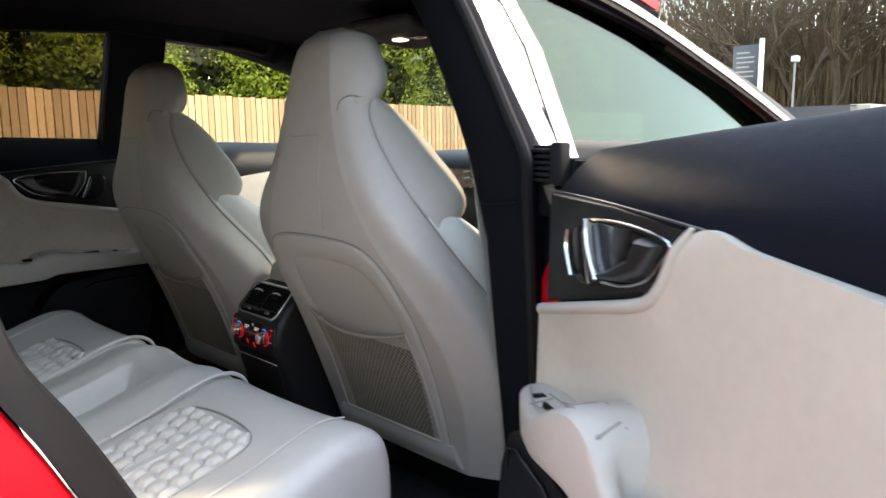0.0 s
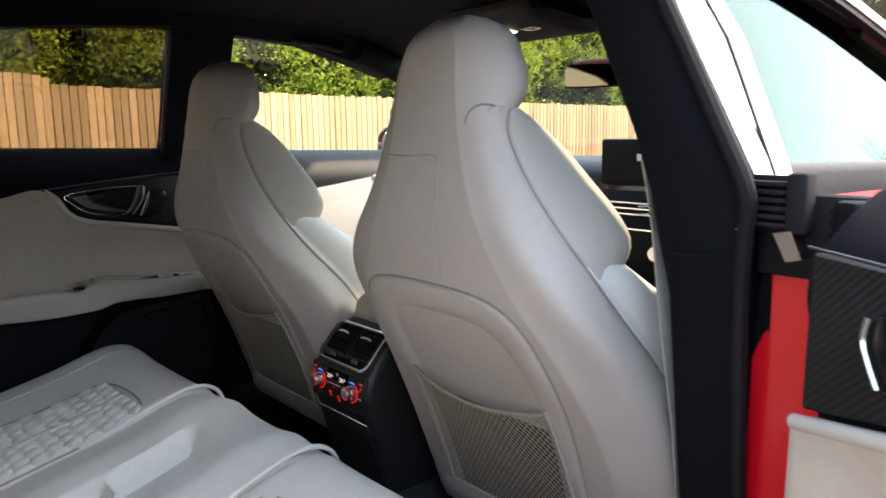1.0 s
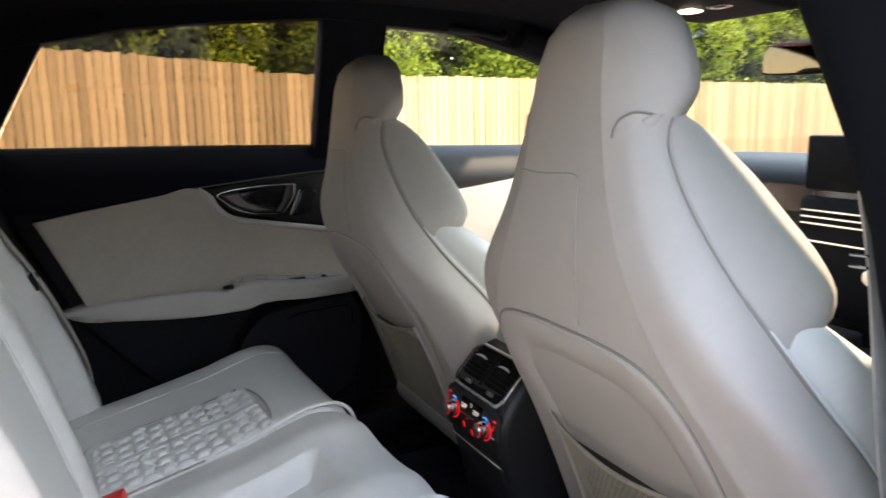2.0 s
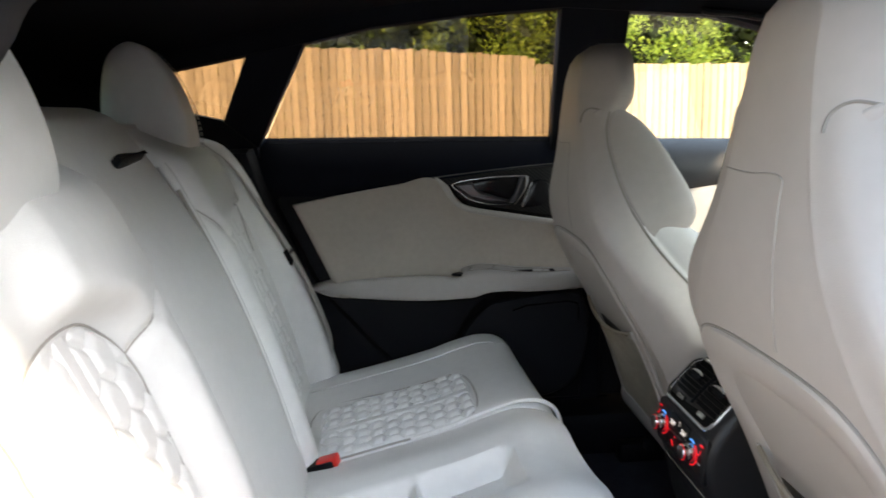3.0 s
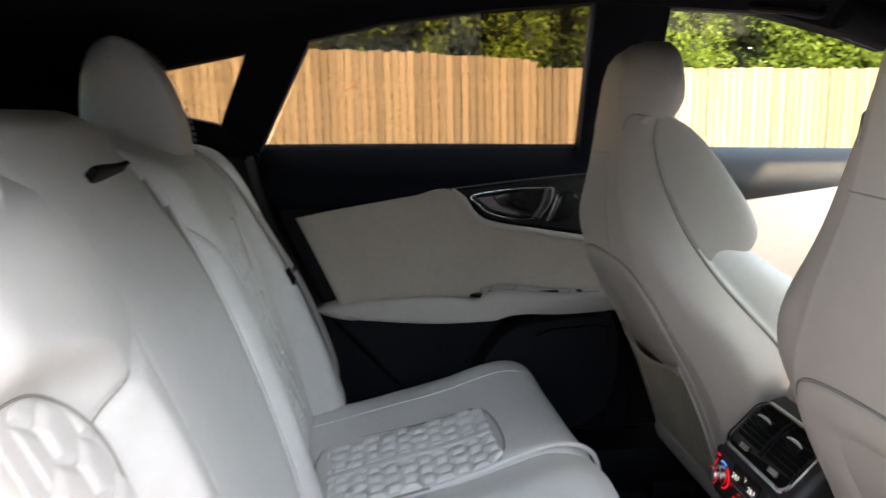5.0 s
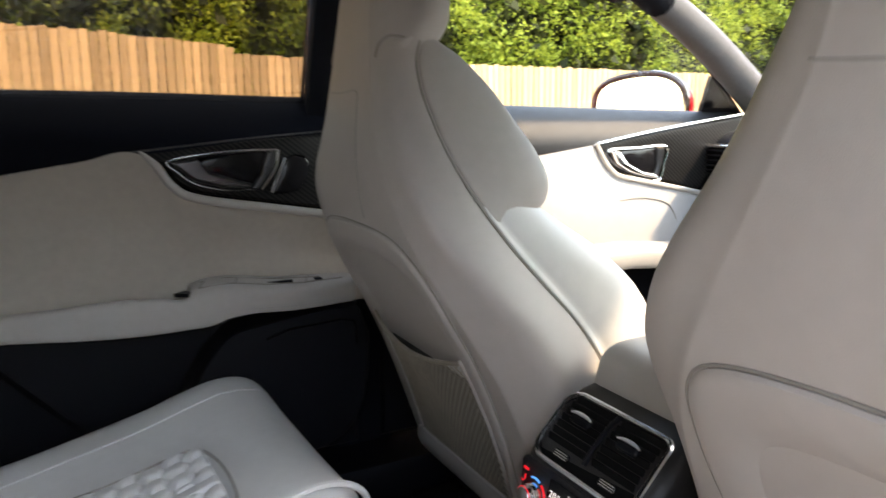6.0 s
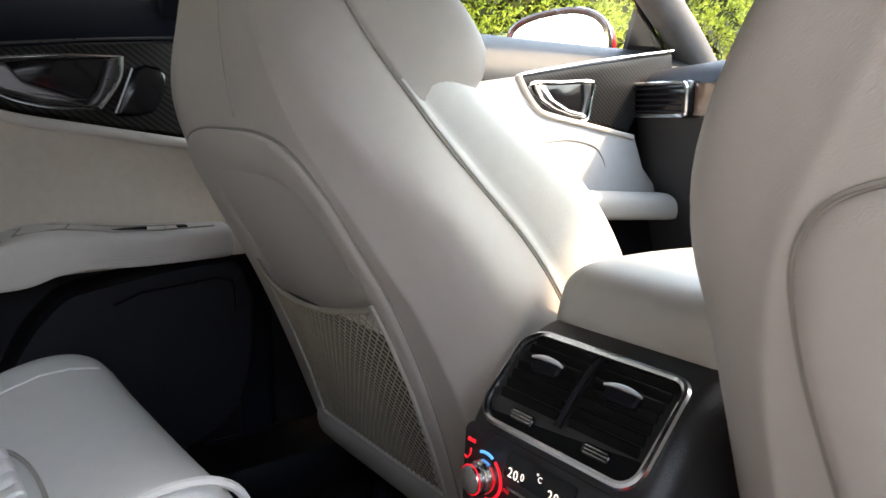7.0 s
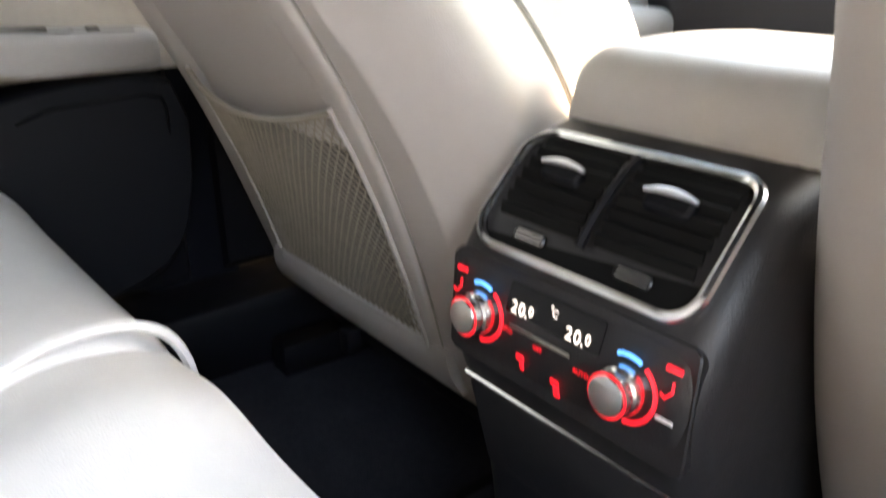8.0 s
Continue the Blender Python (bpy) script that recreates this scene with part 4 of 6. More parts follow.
BOLSTER_Y = hermite([(0.40, 0.36), (0.5, 0.35), (0.6, 0.325), (0.73, 0.275), (0.78, 0.255), (0.82, 0.228), (0.87, 0.17), (0.91, 0.11), (0.94, 0.07)])
sections = {}


def section(z):
    """Half of the seat back's outline at a height, from the middle of the rear face round to the front, as (x, y)."""
    key = round(z, 4)
    if key not in sections:
        a, b = Vector((FLAT(z), REAR(z) + 0.003)), Vector((EDGE(z), SIDE(z)))
        d = (b - a).normalized()
        mid = (a + b) / 2 + Vector((d.y, -d.x)) * BULGE(z)
        sections[key] = spline([(0, REAR(z)), (0.55 * a.x, REAR(z)), (0.92 * a.x, REAR(z) + 0.0012), a.lerp(mid, 0.14) + Vector((0, -0.002)), mid, b, (b.x * 0.8, b.y + 0.035), (b.x * 0.4, b.y + 0.04)], 7)
    return sections[key]


def back_y(x, z):
    """The rear face of a front seat."""
    p = section(z)
    k = max(range(len(p)), key=lambda i: p[i].x)
    return float(np.interp(abs(x), [q.x for q in p[: k + 1]], [q.y for q in p[: k + 1]]))


def on_back(pts, off=0.0):
    return [Vector((x, back_y(x, z) - off, z)) for x, z in pts]


def seam_at(z):
    """Where the shell meets the wing and, lower down, the side bolster."""
    return Vector((EDGE(z), SIDE(z), z))


def dashes(bm, pts, r, on=2, off=1):
    for i in range(0, len(pts) - on, on + off):
        tube(bm, pts[i : i + on + 1], r, 5)


def wing_ring(z, shrink):
    """Outline of a shoulder wing at a height."""
    a, e = seam_at(z), Vector((WING_X(z), WING_Y(z), z))
    d = (e - a).normalized()
    n = Vector((d.y, -d.x, 0))
    w = (e - a).length
    deep = min(0.05, 0.6 * w)
    ring = [a - d * 0.02 - n * 0.012, a - n * 0.001, a + d * 0.06 * w + n * 0.0035, a + d * 0.3 * w + n * 0.008, a + d * 0.6 * w + n * 0.009, a + d * 0.82 * w + n * 0.006, a + d * 0.95 * w + n * 0.0, e - n * 0.009, a + d * 0.97 * w - n * 0.022, a + d * 0.85 * w - n * deep * 0.75, a + d * 0.5 * w - n * deep, a - d * 0.02 - n * deep]
    c = sum(ring, Vector()) / len(ring)
    ring = spline([c + (p - c) * shrink for p in ring], 4, True)
    return [Vector((p.x, p.y, z)) for p in ring]


def bolster_ring(z, shrink):
    """Outline of a side bolster at a height: from the seam forwards."""
    a, f = Vector((EDGE(z) - 0.004, SIDE(z), z)), BOLSTER_Y(z)
    g = f - a.y
    ring = [a, a + Vector((0.006, 0.10 * g, 0)), a + Vector((0.012, 0.35 * g, 0)), a + Vector((0.012, 0.65 * g, 0)), a + Vector((0.0, 0.9 * g, 0)), a + Vector((-0.025, g, 0)), a + Vector((-0.07, 0.93 * g, 0)), a + Vector((-0.10, 0.6 * g, 0)), a + Vector((-0.09, 0.05 * g, 0))]
    c = sum(ring, Vector()) / len(ring)
    return spline([c + (p - c) * shrink for p in ring], 4, True)


def mirrored(pts, s):
    return [Vector((s * p.x, p.y, p.z)) for p in pts]


def front_seat(cx, label):
    st = thing("front_seat", (0, 0.3, 0.29), label, "car seat", "front seats")
    bm = bmesh.new()
    rings = []
    zs = [0.432, 0.434] + [0.44 + 0.79 * i / 60 for i in range(60)] + [1.234, 1.242, 1.247, 1.2505]
    for z in zs:
        h = [Vector((p.x, p.y, z)) for p in section(z)]
        rings.append(h + mirrored(h[:0:-1], -1))
    loft(bm, rings)
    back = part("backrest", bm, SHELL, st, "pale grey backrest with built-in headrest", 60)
    for s in (-1, 1):
        bm = bmesh.new()
        levels = [(0.9045, 0.80), (0.906, 0.90), (0.909, 0.96), (0.914, 1.0)] + [(0.92 + 0.0125 * k, 1.0) for k in range(16)] + [(1.116, 0.97), (1.124, 0.88), (1.129, 0.72), (1.131, 0.5)]
        loft(bm, [mirrored(wing_ring(z, k), s) for z, k in levels])
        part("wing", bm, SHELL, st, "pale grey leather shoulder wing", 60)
        # welt along the wing's outer edge
        bm = bmesh.new()
        for off in (0.010, 0.016):
            dashes(bm, mirrored([Vector((WING_X(z) - 0.3 * off, WING_Y(z) - off + 0.0015, z)) for z in [0.93 + 0.17 * k / 110 for k in range(111)]], s), 0.0006)
        tagged(part("edge_stitching", bm, THREAD, st, "twin row of stitches along the wing edge"), kind="stuff")
        # side bolster
        bm = bmesh.new()
        loft(bm, [mirrored(bolster_ring(z, k), s) for z, k in [(0.43, 0.85), (0.44, 0.96)] + [(0.455 + 0.02 * k, 1.0) for k in range(24)] + [(0.93, 0.97), (0.938, 0.85)]])
        part("side_bolster", bm, LEATHER, st, "pale grey leather side bolster", 60)
        # piping from the headrest down the edge of the shell
        bm = bmesh.new()
        line = mirrored([seam_at(z) + Vector((0.0008, -0.0008, 0)) for z in [0.70 + 0.425 * k / 90 for k in range(91)]], s)
        tube(bm, line, [0.0020 if k < 55 else 0.0013 for k in range(len(line))], 6)
        part("piping", bm, STITCH, back, "darker piping seam")
        bm = bmesh.new()
        dashes(bm, spline([p + Vector((-s * 0.004, -0.005, -0.002)) for p in line[:60]], 2), 0.0007)
        tagged(part("thread", bm, PIPING, back, "row of fine stitches"), kind="stuff")
        # seam where the wing's top is sewn to the headrest
        bm = bmesh.new()
        tube(bm, mirrored([Vector((x, back_y(x, z) - 0.0005, z)) for x, z in [(p.x, p.y) for p in spline([(0.080, 1.106), (0.083, 1.122), (0.096, 1.131), (0.112, 1.127)], 5)]], s), 0.0016, 5)
        part("notch_seam", bm, STITCH, back, "short curved seam under the headrest")
    # cross seam and centre seam
    bm = bmesh.new()
    tube(bm, on_back([(p.x, p.y) for p in spline([(-0.08, 1.067), (-0.03, 1.065), (0.03, 1.066), (0.034, 1.04), (0.034, 0.96), (0.03, 0.90)], 8)], 0.0), 0.0009, 5)
    part("seam", bm, PIPING, back, "stitched seam")
    # raised rim round the seat-back panel: a groove, a flat band and a soft step inwards
    arch = [(-0.162, 0.46), (-0.174, 0.62), (-0.180, 0.74), (-0.178, 0.82), (-0.166, 0.858), (-0.138, 0.878), (-0.08, 0.887), (0, 0.888), (0.08, 0.885), (0.13, 0.873), (0.16, 0.845), (0.175, 0.80), (0.178, 0.74), (0.17, 0.62), (0.16, 0.46)]
    path = [(p.x, p.y) for p in spline(arch, 7)]
    bm = bmesh.new()
    rows = []
    for d, o in ((0.0, -0.003), (0.001, 0.002), (0.004, 0.0048), (0.010, 0.0058), (0.026, 0.0058), (0.034, 0.0045), (0.042, 0.0015), (0.048, -0.002)):
        rows.append(on_back([(x * (1 - d / 0.165), 0.46 + (z - 0.46) * (1 - d / 0.42)) for x, z in path], o))
    loft(bm, rows, closed=False)
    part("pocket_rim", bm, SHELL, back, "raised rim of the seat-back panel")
    bm = bmesh.new()
    tube(bm, on_back([(x * 1.006, z + 0.001) for x, z in path], 0.0005), 0.0013, 5)
    part("panel_seam", bm, STITCH, back, "dark seam round the panel")
    # Lining coloured near black: shade between the net's cords is painted in.
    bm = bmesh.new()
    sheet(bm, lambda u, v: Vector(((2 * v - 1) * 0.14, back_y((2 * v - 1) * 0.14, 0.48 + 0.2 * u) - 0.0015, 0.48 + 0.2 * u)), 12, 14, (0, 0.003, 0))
    part("shaded_lining", bm, POCKET_SHADE, back, "pocket lining with the shade behind the net in its colour")
    # lower hem and net
    bm = bmesh.new()
    sheet(bm, lambda u, v: Vector(((2 * v - 1) * (0.172 + 0.012 * u), back_y((2 * v - 1) * 0.17, 0.488 - 0.045 * u) - 0.006 - 0.005 * math.sin(math.pi * u), 0.488 - 0.045 * u)), 6, 14, (0, 0.02, 0))
    part("hem", bm, SHELL, back, "grey lower hem")
    def net_y(x, z):
        h = (z - 0.5) / 0.21
        return back_y(x, z) - 0.007 - 0.022 * max(h, 0) ** 0.8 * max(1 - (x / 0.145) ** 2, 0)
    def net_top(x):
        return 0.716 - 0.022 * max(1 - (x / 0.145) ** 2, 0)
    bm = bmesh.new()
    for k in range(-40, 41):
        for sl in (-1.15, 1.15):
            pts = []
            for j in range(41):
                z = 0.49 + 0.23 * j / 40
                x = k * 0.0100 + (z - 0.6) / sl
                if abs(x) < 0.142 and z < net_top(x):
                    pts.append(Vector((x, net_y(x, z), z)))
            if len(pts) > 2:
                tube(bm, pts[::3] + ([pts[-1]] if (len(pts) - 1) % 3 else []), 0.0009, 3)
    tagged(part("net", bm, NET, back, "fine grey-brown cord pocket net"), kind="stuff")
    bm = bmesh.new()
    tube(bm, [Vector((x, net_y(x, net_top(x)) - 0.001, net_top(x))) for x in [-0.145 + 0.29 * i / 24 for i in range(25)]], 0.0035, 6)
    part("net_band", bm, NET, back, "elastic top band of the net")
    bm = bmesh.new()
    for s in (-1, 1):
        tube(bm, [Vector((s * 0.146, net_y(0.146, z), z)) for z in (0.48, 0.55, 0.62, 0.68, 0.72)], 0.0024, 6)
    tube(bm, [Vector((x, back_y(x, 0.492) - 0.008, 0.492)) for x in (-0.146, -0.07, 0, 0.07, 0.146)], 0.003, 6)
    part("net_border", bm, SHELL, back)
    # cushion and base
    bm = bmesh.new()
    cu = spline([(0.20, 0.45), (0.21, 0.53), (0.27, 0.52), (0.50, 0.56), (0.60, 0.56), (0.645, 0.50), (0.62, 0.42), (0.35, 0.40), (0.22, 0.41)], 4, True)
    pillow(bm, [(p.x, p.y) for p in cu], -0.265, 0.265, 0.05, lambda q, a, b: Vector((q, a, b + 0.035 * (abs(q) / 0.265) ** 4)), 8)
    part("cushion", bm, LEATHER, st, "pale grey leather seat cushion")
    bm = bmesh.new()
    box(bm, -0.22, 0.22, 0.19, 0.58, 0.33, 0.415, 0.02)
    part("base", bm, BLACK, st, "black seat base")
    for s in (-1, 1):
        bm = bmesh.new()
        box(bm, s * 0.2 - 0.02, s * 0.2 + 0.02, 0.1, 0.62, 0.288, 0.335, 0.005)
        part("rail", bm, BLACK, st, "black seat rail")
    bm = bmesh.new()
    box(bm, -0.03, -0.01, REAR(0.42) - 0.02, REAR(0.42), 0.40, 0.43, 0.004)
    part("hook", bm, BLACK, st, "small black hook")
    st.matrix_world = Matrix.Translation((cx, 0, 0)) @ Matrix.Translation(st.location)
    return st


SEAT_L = front_seat(-0.384, "pale grey leather front seat with netted back pocket")
bpy.context.view_layer.update()
copy_thing(SEAT_L, Matrix.Translation((0.384, 0.3, 0.29)))

# ---- rear bench ----
BENCH = thing("rear_bench", (0, -0.5, 0.29), "pale grey leather rear bench with honeycomb quilted outer seats", "car seat")


def hexpad(u, v, pitch):
    """Height between 0 and 1 of honeycomb padding."""
    best, second = 9.0, 9.0
    ru = pitch * math.sqrt(3) / 2
    r0, c0 = round(v / (pitch * 1.0)), round(u / ru)
    for c in range(c0 - 1, c0 + 2):
        off = pitch / 2 if c % 2 else 0.0
        for r in range(r0 - 2, r0 + 3):
            d = math.hypot(u - c * ru, v - r * pitch - off)
            if d < best:
                best, second = d, best
            elif d < second:
                second = d
    return (second - best) / pitch


def puff(edge, soft=0.6):
    return 1 - (1 - min(edge / soft, 1.0)) ** 2.4


CUSH = spline([(-0.14, 0.40), (-0.122, 0.48), (-0.128, 0.56), (-0.155, 0.596), (-0.205, 0.604), (-0.27, 0.589), (-0.32, 0.573), (-0.45, 0.543), (-0.60, 0.51), (-0.68, 0.46), (-0.66, 0.38), (-0.4, 0.36)], 5, True)
cush_top = hermite([(-0.62, 0.505), (-0.45, 0.543), (-0.32, 0.573), (-0.27, 0.589), (-0.205, 0.604), (-0.155, 0.596)])
BACK = spline([(-0.60, 0.49), (-0.63, 0.62), (-0.67, 0.76), (-0.72, 0.90), (-0.76, 0.99), (-0.80, 1.065), (-0.85, 1.115), (-0.91, 1.115), (-0.95, 1.05), (-0.92, 0.9), (-0.85, 0.7), (-0.78, 0.5), (-0.70, 0.44)], 5, True)
back_front = hermite([(0.49, -0.60), (0.62, -0.63), (0.76, -0.67), (0.90, -0.72), (0.99, -0.76), (1.065, -0.80), (1.115, -0.85)])


def dish(x, c, half):
    """How far a side bolster stands out at x across an outer seat."""
    q = min(abs(x - c) / half, 1.0)
    return q**3


SHOULDER_SEAM = [(p.x, p.y) for p in spline([(0.183, 1.005), (0.196, 0.978), (0.218, 0.955), (0.245, 0.935), (0.272, 0.915), (0.290, 0.895)], 6)]


def pad_point(s, u, z):
    """The front of an outer backrest: padding that rises round the quilted arch, parted by the shoulder seam."""
    d = abs(u - 0.412) - 0.120 if z < 0.868 else math.hypot(u - 0.412, (z - 0.868) * 0.120 / 0.090) - 0.120
    h = (0.040 if u < 0.405 else 0.040 - 0.031 * smooth_step((u - 0.405) / 0.06)) * smooth_step(d / 0.06 + 0.08) if d > -0.005 else 0.0
    near = min(math.hypot(u - a, z - b) for a, b in SHOULDER_SEAM)
    h -= 0.010 * math.exp(-(near / 0.007) ** 2) * smooth_step(d / 0.01)
    for e in (u - 0.183, 0.62 - u):
        k = max(1 - e / 0.045, 0.0)
        h -= 0.045 * (1 - math.sqrt(max(1 - k * k, 0.0)))
    h *= smooth_step((1.125 - z) / 0.06)
    h += 0.018 * math.exp(-((u - 0.36) / 0.16) ** 2) * smooth_step((z - 0.93) / 0.05) * smooth_step((1.125 - z) / 0.06)
    return Vector((s * (u - 0.05 * max(u - 0.5, 0) * (z > 0.9)), back_front(z) + h, z - 0.03 * max(u - 0.5, 0) * smooth_step((z - 0.9) / 0.1)))


for s in (-1, 1):
    C = s * 0.365
    bm = bmesh.new()
    pillow(bm, [(p.x, p.y) for p in CUSH], 0.195, 0.635, 0.03, lambda q, a, b: Vector((s * q, a - 0.03 * max(q - 0.45, 0), b + 0.012 * dish(q, 0.365, 0.2) * (b > 0.5))), 12)
    cush = part("cushion", bm, LEATHER, BENCH, "pale grey leather outer cushion")
    bm = bmesh.new()

    Q = 0.355 if s > 0 else -0.322

    def quilt_c(u, v):
        half = 0.120 * (1 - 0.25 * max((u - 0.82) / 0.18, 0) ** 3)
        x = (2 * v - 1) * half
        y = -0.575 + 0.305 * u
        rim = min(min(u, 1 - u) * 0.305, min(v, 1 - v) * 2 * half) / 0.012
        band = min(max((abs(x) - 0.009) / 0.005, 0.0), 1.0)
        h = 0.0085 * puff(hexpad(y, abs(x) + 0.006, 0.033), 0.8) * band if abs(x) > 0.009 else 0.0065
        return Vector((Q + x, y, cush_top(y) + 0.0015 + h * min(rim, 1.0) - 0.004 * (rim < 0.5)))

    sheet(bm, quilt_c, 180, 120, (0, 0, -0.03))
    part("quilted_insert", bm, PERFORATED, cush, "honeycomb quilted leather insert", 80)
    bm = bmesh.new()
    outline = [(-0.578, 0.12), (-0.578, -0.12), (-0.4, -0.122), (-0.315, -0.12), (-0.282, -0.105), (-0.268, -0.06), (-0.264, 0.0), (-0.268, 0.06), (-0.282, 0.105), (-0.315, 0.12), (-0.4, 0.122), (-0.578, 0.12)]
    tube(bm, [Vector((Q + p.y, p.x, cush_top(p.x) + 0.0015)) for p in spline(outline, 5)], 0.0022, 6)
    part("insert_seam", bm, PIPING, cush, "dark seam round the quilted insert")
    bm = bmesh.new()
    for x in (0.545,):
        tube(bm, [Vector((s * x, y, cush_top(y) + 0.0045 + 0.012 * dish(x, 0.365, 0.2))) for y in [-0.60 + 0.44 * i / 14 for i in range(15)]], 0.0014, 5)
    part("edge_seam", bm, LEATHER, cush)
    # front edge piping
    bm = bmesh.new()
    tube(bm, [Vector((s * 0.20, p.x, p.y - 0.001)) for p in spline([(-0.40, 0.555), (-0.32, 0.578), (-0.27, 0.596), (-0.2, 0.614), (-0.15, 0.606), (-0.125, 0.57), (-0.12, 0.48)], 5)], 0.004, 6)
    part("piping", bm, LEATHER, cush)

    bm = bmesh.new()
    sheet(bm, lambda u, v: pad_point(s, 0.183 + 0.437 * v, 0.47 + 0.655 * u), 120, 96, (0, -0.10, 0))
    back = part("backrest", bm, LEATHER, BENCH, "pale grey leather outer backrest", 80)
    bm = bmesh.new()
    tube(bm, [pad_point(s, x, z) + Vector((0, 0.0022, 0)) for x, z in SHOULDER_SEAM], 0.0013, 5)
    part("shoulder_seam", bm, PIPING, back, "seam under the shoulder pad")
    bm = bmesh.new()
    rimline = [(0.412 + 0.121 * math.cos(a), 0.868 + 0.090 * math.sin(a)) for a in [math.pi * k / 40 for k in range(41)]]
    tube(bm, [pad_point(s, x, z) + Vector((0, 0.0012, 0)) for x, z in [(0.533, 0.56), (0.533, 0.7)] + rimline + [(0.291, 0.7), (0.291, 0.56)]], 0.0014, 5)
    part("arch_seam", bm, PIPING, back, "seam round the quilted arch")
    bm = bmesh.new()

    def quilt_b(u, v):
        z = 0.55 + 0.408 * u
        arch = math.sqrt(max(1 - max((z - 0.868) / 0.090, 0) ** 2, 0.0))
        half = 0.120 * max(arch, 0.04)
        x = (2 * v - 1) * half
        rim = min((0.958 - z) / 0.008, min(v, 1 - v) * 2 * half / 0.010, u * 30)
        band = min(max((abs(x) - 0.010) / 0.005, 0.0), 1.0)
        h = 0.0075 * puff(hexpad(z, abs(x) + 0.006, 0.046), 0.5) * band if abs(x) > 0.010 else 0.006
        return Vector((s * (0.412 + x), back_front(z) + 0.001 + h * max(min(rim, 1), 0.0), z))

    sheet(bm, quilt_b, 220, 120, (0, -0.03, 0))
    part("quilted_insert", bm, PERFORATED, back, "honeycomb quilted leather insert", 80)
    # headrest
    bm = bmesh.new()
    dy = 0.0 if s > 0 else -0.022
    head = spline([(a + dy, b) for a, b in ((-0.80, 1.02), (-0.762, 1.04), (-0.745, 1.075), (-0.75, 1.14), (-0.775, 1.21), (-0.815, 1.258), (-0.85, 1.264), (-0.882, 1.225), (-0.892, 1.12), (-0.87, 1.04))], 5, True)
    pillow(bm, [(p.x, p.y) for p in head], -0.096 if s > 0 else -0.078, 0.096 if s > 0 else 0.078, 0.036, lambda q, a, b: Vector((C + (0.04 if s > 0 else -0.012) + q * (1.0 - 1.8 * max(b - 1.08, 0)), a, b)), 8, 6)
    hd = part("headrest", bm, LEATHER, BENCH, "pale grey leather headrest")
    for q in (0.066, 0.073):
        bm = bmesh.new()
        line = [Vector((C + (0.04 if s > 0 else -0.012) + s * q * (1.0 - 1.8 * max(p.y - 1.08, 0)), p.x + 0.0004, p.y)) for p in head[6:26]]
        dashes(bm, [a.lerp(b, k / 4) for a, b in zip(line, line[1:]) for k in range(4)], 0.0007)
        tagged(part("stitching", bm, THREAD, hd, "row of dark stitches"), kind="stuff")
    # outer wing panel beside the door
    bm = bmesh.new()
    low = -0.55 if s < 0 else -0.61
    wing = spline([(low, 0.50), (low - 0.002, 0.60), (low - 0.055 if s < 0 else -0.64, 0.76), (-0.67 if s < 0 else -0.69, 0.90), (-0.725, 1.02), (-0.78, 1.08), (-0.85, 1.06), (-0.85, 0.8), (-0.75, 0.5)], 4, True)
    pillow(bm, [(p.x, p.y) for p in wing], 0.60, 0.70, 0.03, lambda q, a, b: Vector((s * (q - 0.05 * max(b - 0.9, 0)), a, b)), 4)
    side = part("side_panel", bm, LEATHER, BENCH, "pale grey leather side panel")
    if s > 0:
        bm = bmesh.new()
        tube(bm, [Vector((s * (0.655 - 0.05 * max(p.y - 0.9, 0)), p.x + 0.001, p.y)) for p in wing[4:18]], 0.0011, 5)
        part("panel_gap", bm, RUBBER, side, "dark gap along the side panel")
    if s < 0:
        bm = bmesh.new()
        strap = spline([(0.615, -0.82, 1.09), (0.62, -0.745, 1.03), (0.632, -0.672, 0.90), (0.638, -0.61, 0.78), (0.64, -0.555, 0.62), (0.64, -0.56, 0.54)], 5)
        loft(bm, [[(s * (p.x - 0.024), p.y + 0.004, p.z), (s * (p.x + 0.024), p.y + 0.004, p.z), (s * (p.x + 0.024), p.y + 0.0065, p.z), (s * (p.x - 0.024), p.y + 0.0065, p.z)] for p in strap])
        belt = part("seat_belt", bm, BELT, side, "pale grey seat belt webbing")
        bm = bmesh.new()
        box(bm, min(s * 0.612, s * 0.668), max(s * 0.612, s * 0.668), -0.645, -0.625, 0.80, 0.835, 0.004)
        part("belt_tongue", bm, BLACK, side, "black belt tongue")
    flap_in = hermite([(0.950, 0.546), (0.958, 0.534), (0.971, 0.525), (1.0, 0.514), (1.03, 0.509), (1.05, 0.507), (1.09, 0.498)])
    flap_out = hermite([(0.950, 0.549), (0.958, 0.560), (0.978, 0.572), (1.0, 0.574), (1.03, 0.564), (1.055, 0.553), (1.09, 0.545)])

    def flap(u, v, lift=0.013):
        z = 0.950 + 0.135 * u
        round_off = (1 - (2 * v - 1) ** 4) ** 0.5 * smooth_step(u / 0.12 + 0.1)
        return pad_point(s, flap_in(z) + (flap_out(z) - flap_in(z)) * v, z) + Vector((0, lift * round_off, 0))

    bm = bmesh.new()
    sheet(bm, flap, 40, 16, (0, -0.02, 0))
    wing_flap = part("wing_flap", bm, LEATHER, back, "stitched leather wing at the outer shoulder", 70)
    for q in (0.22, 0.36):
        bm = bmesh.new()
        dashes(bm, [flap(k / 120, q, 0.0136) for k in range(6, 121)], 0.0006)
        tagged(part("stitching", bm, THREAD, wing_flap, "row of dark stitches"), kind="stuff")
    bm = bmesh.new()
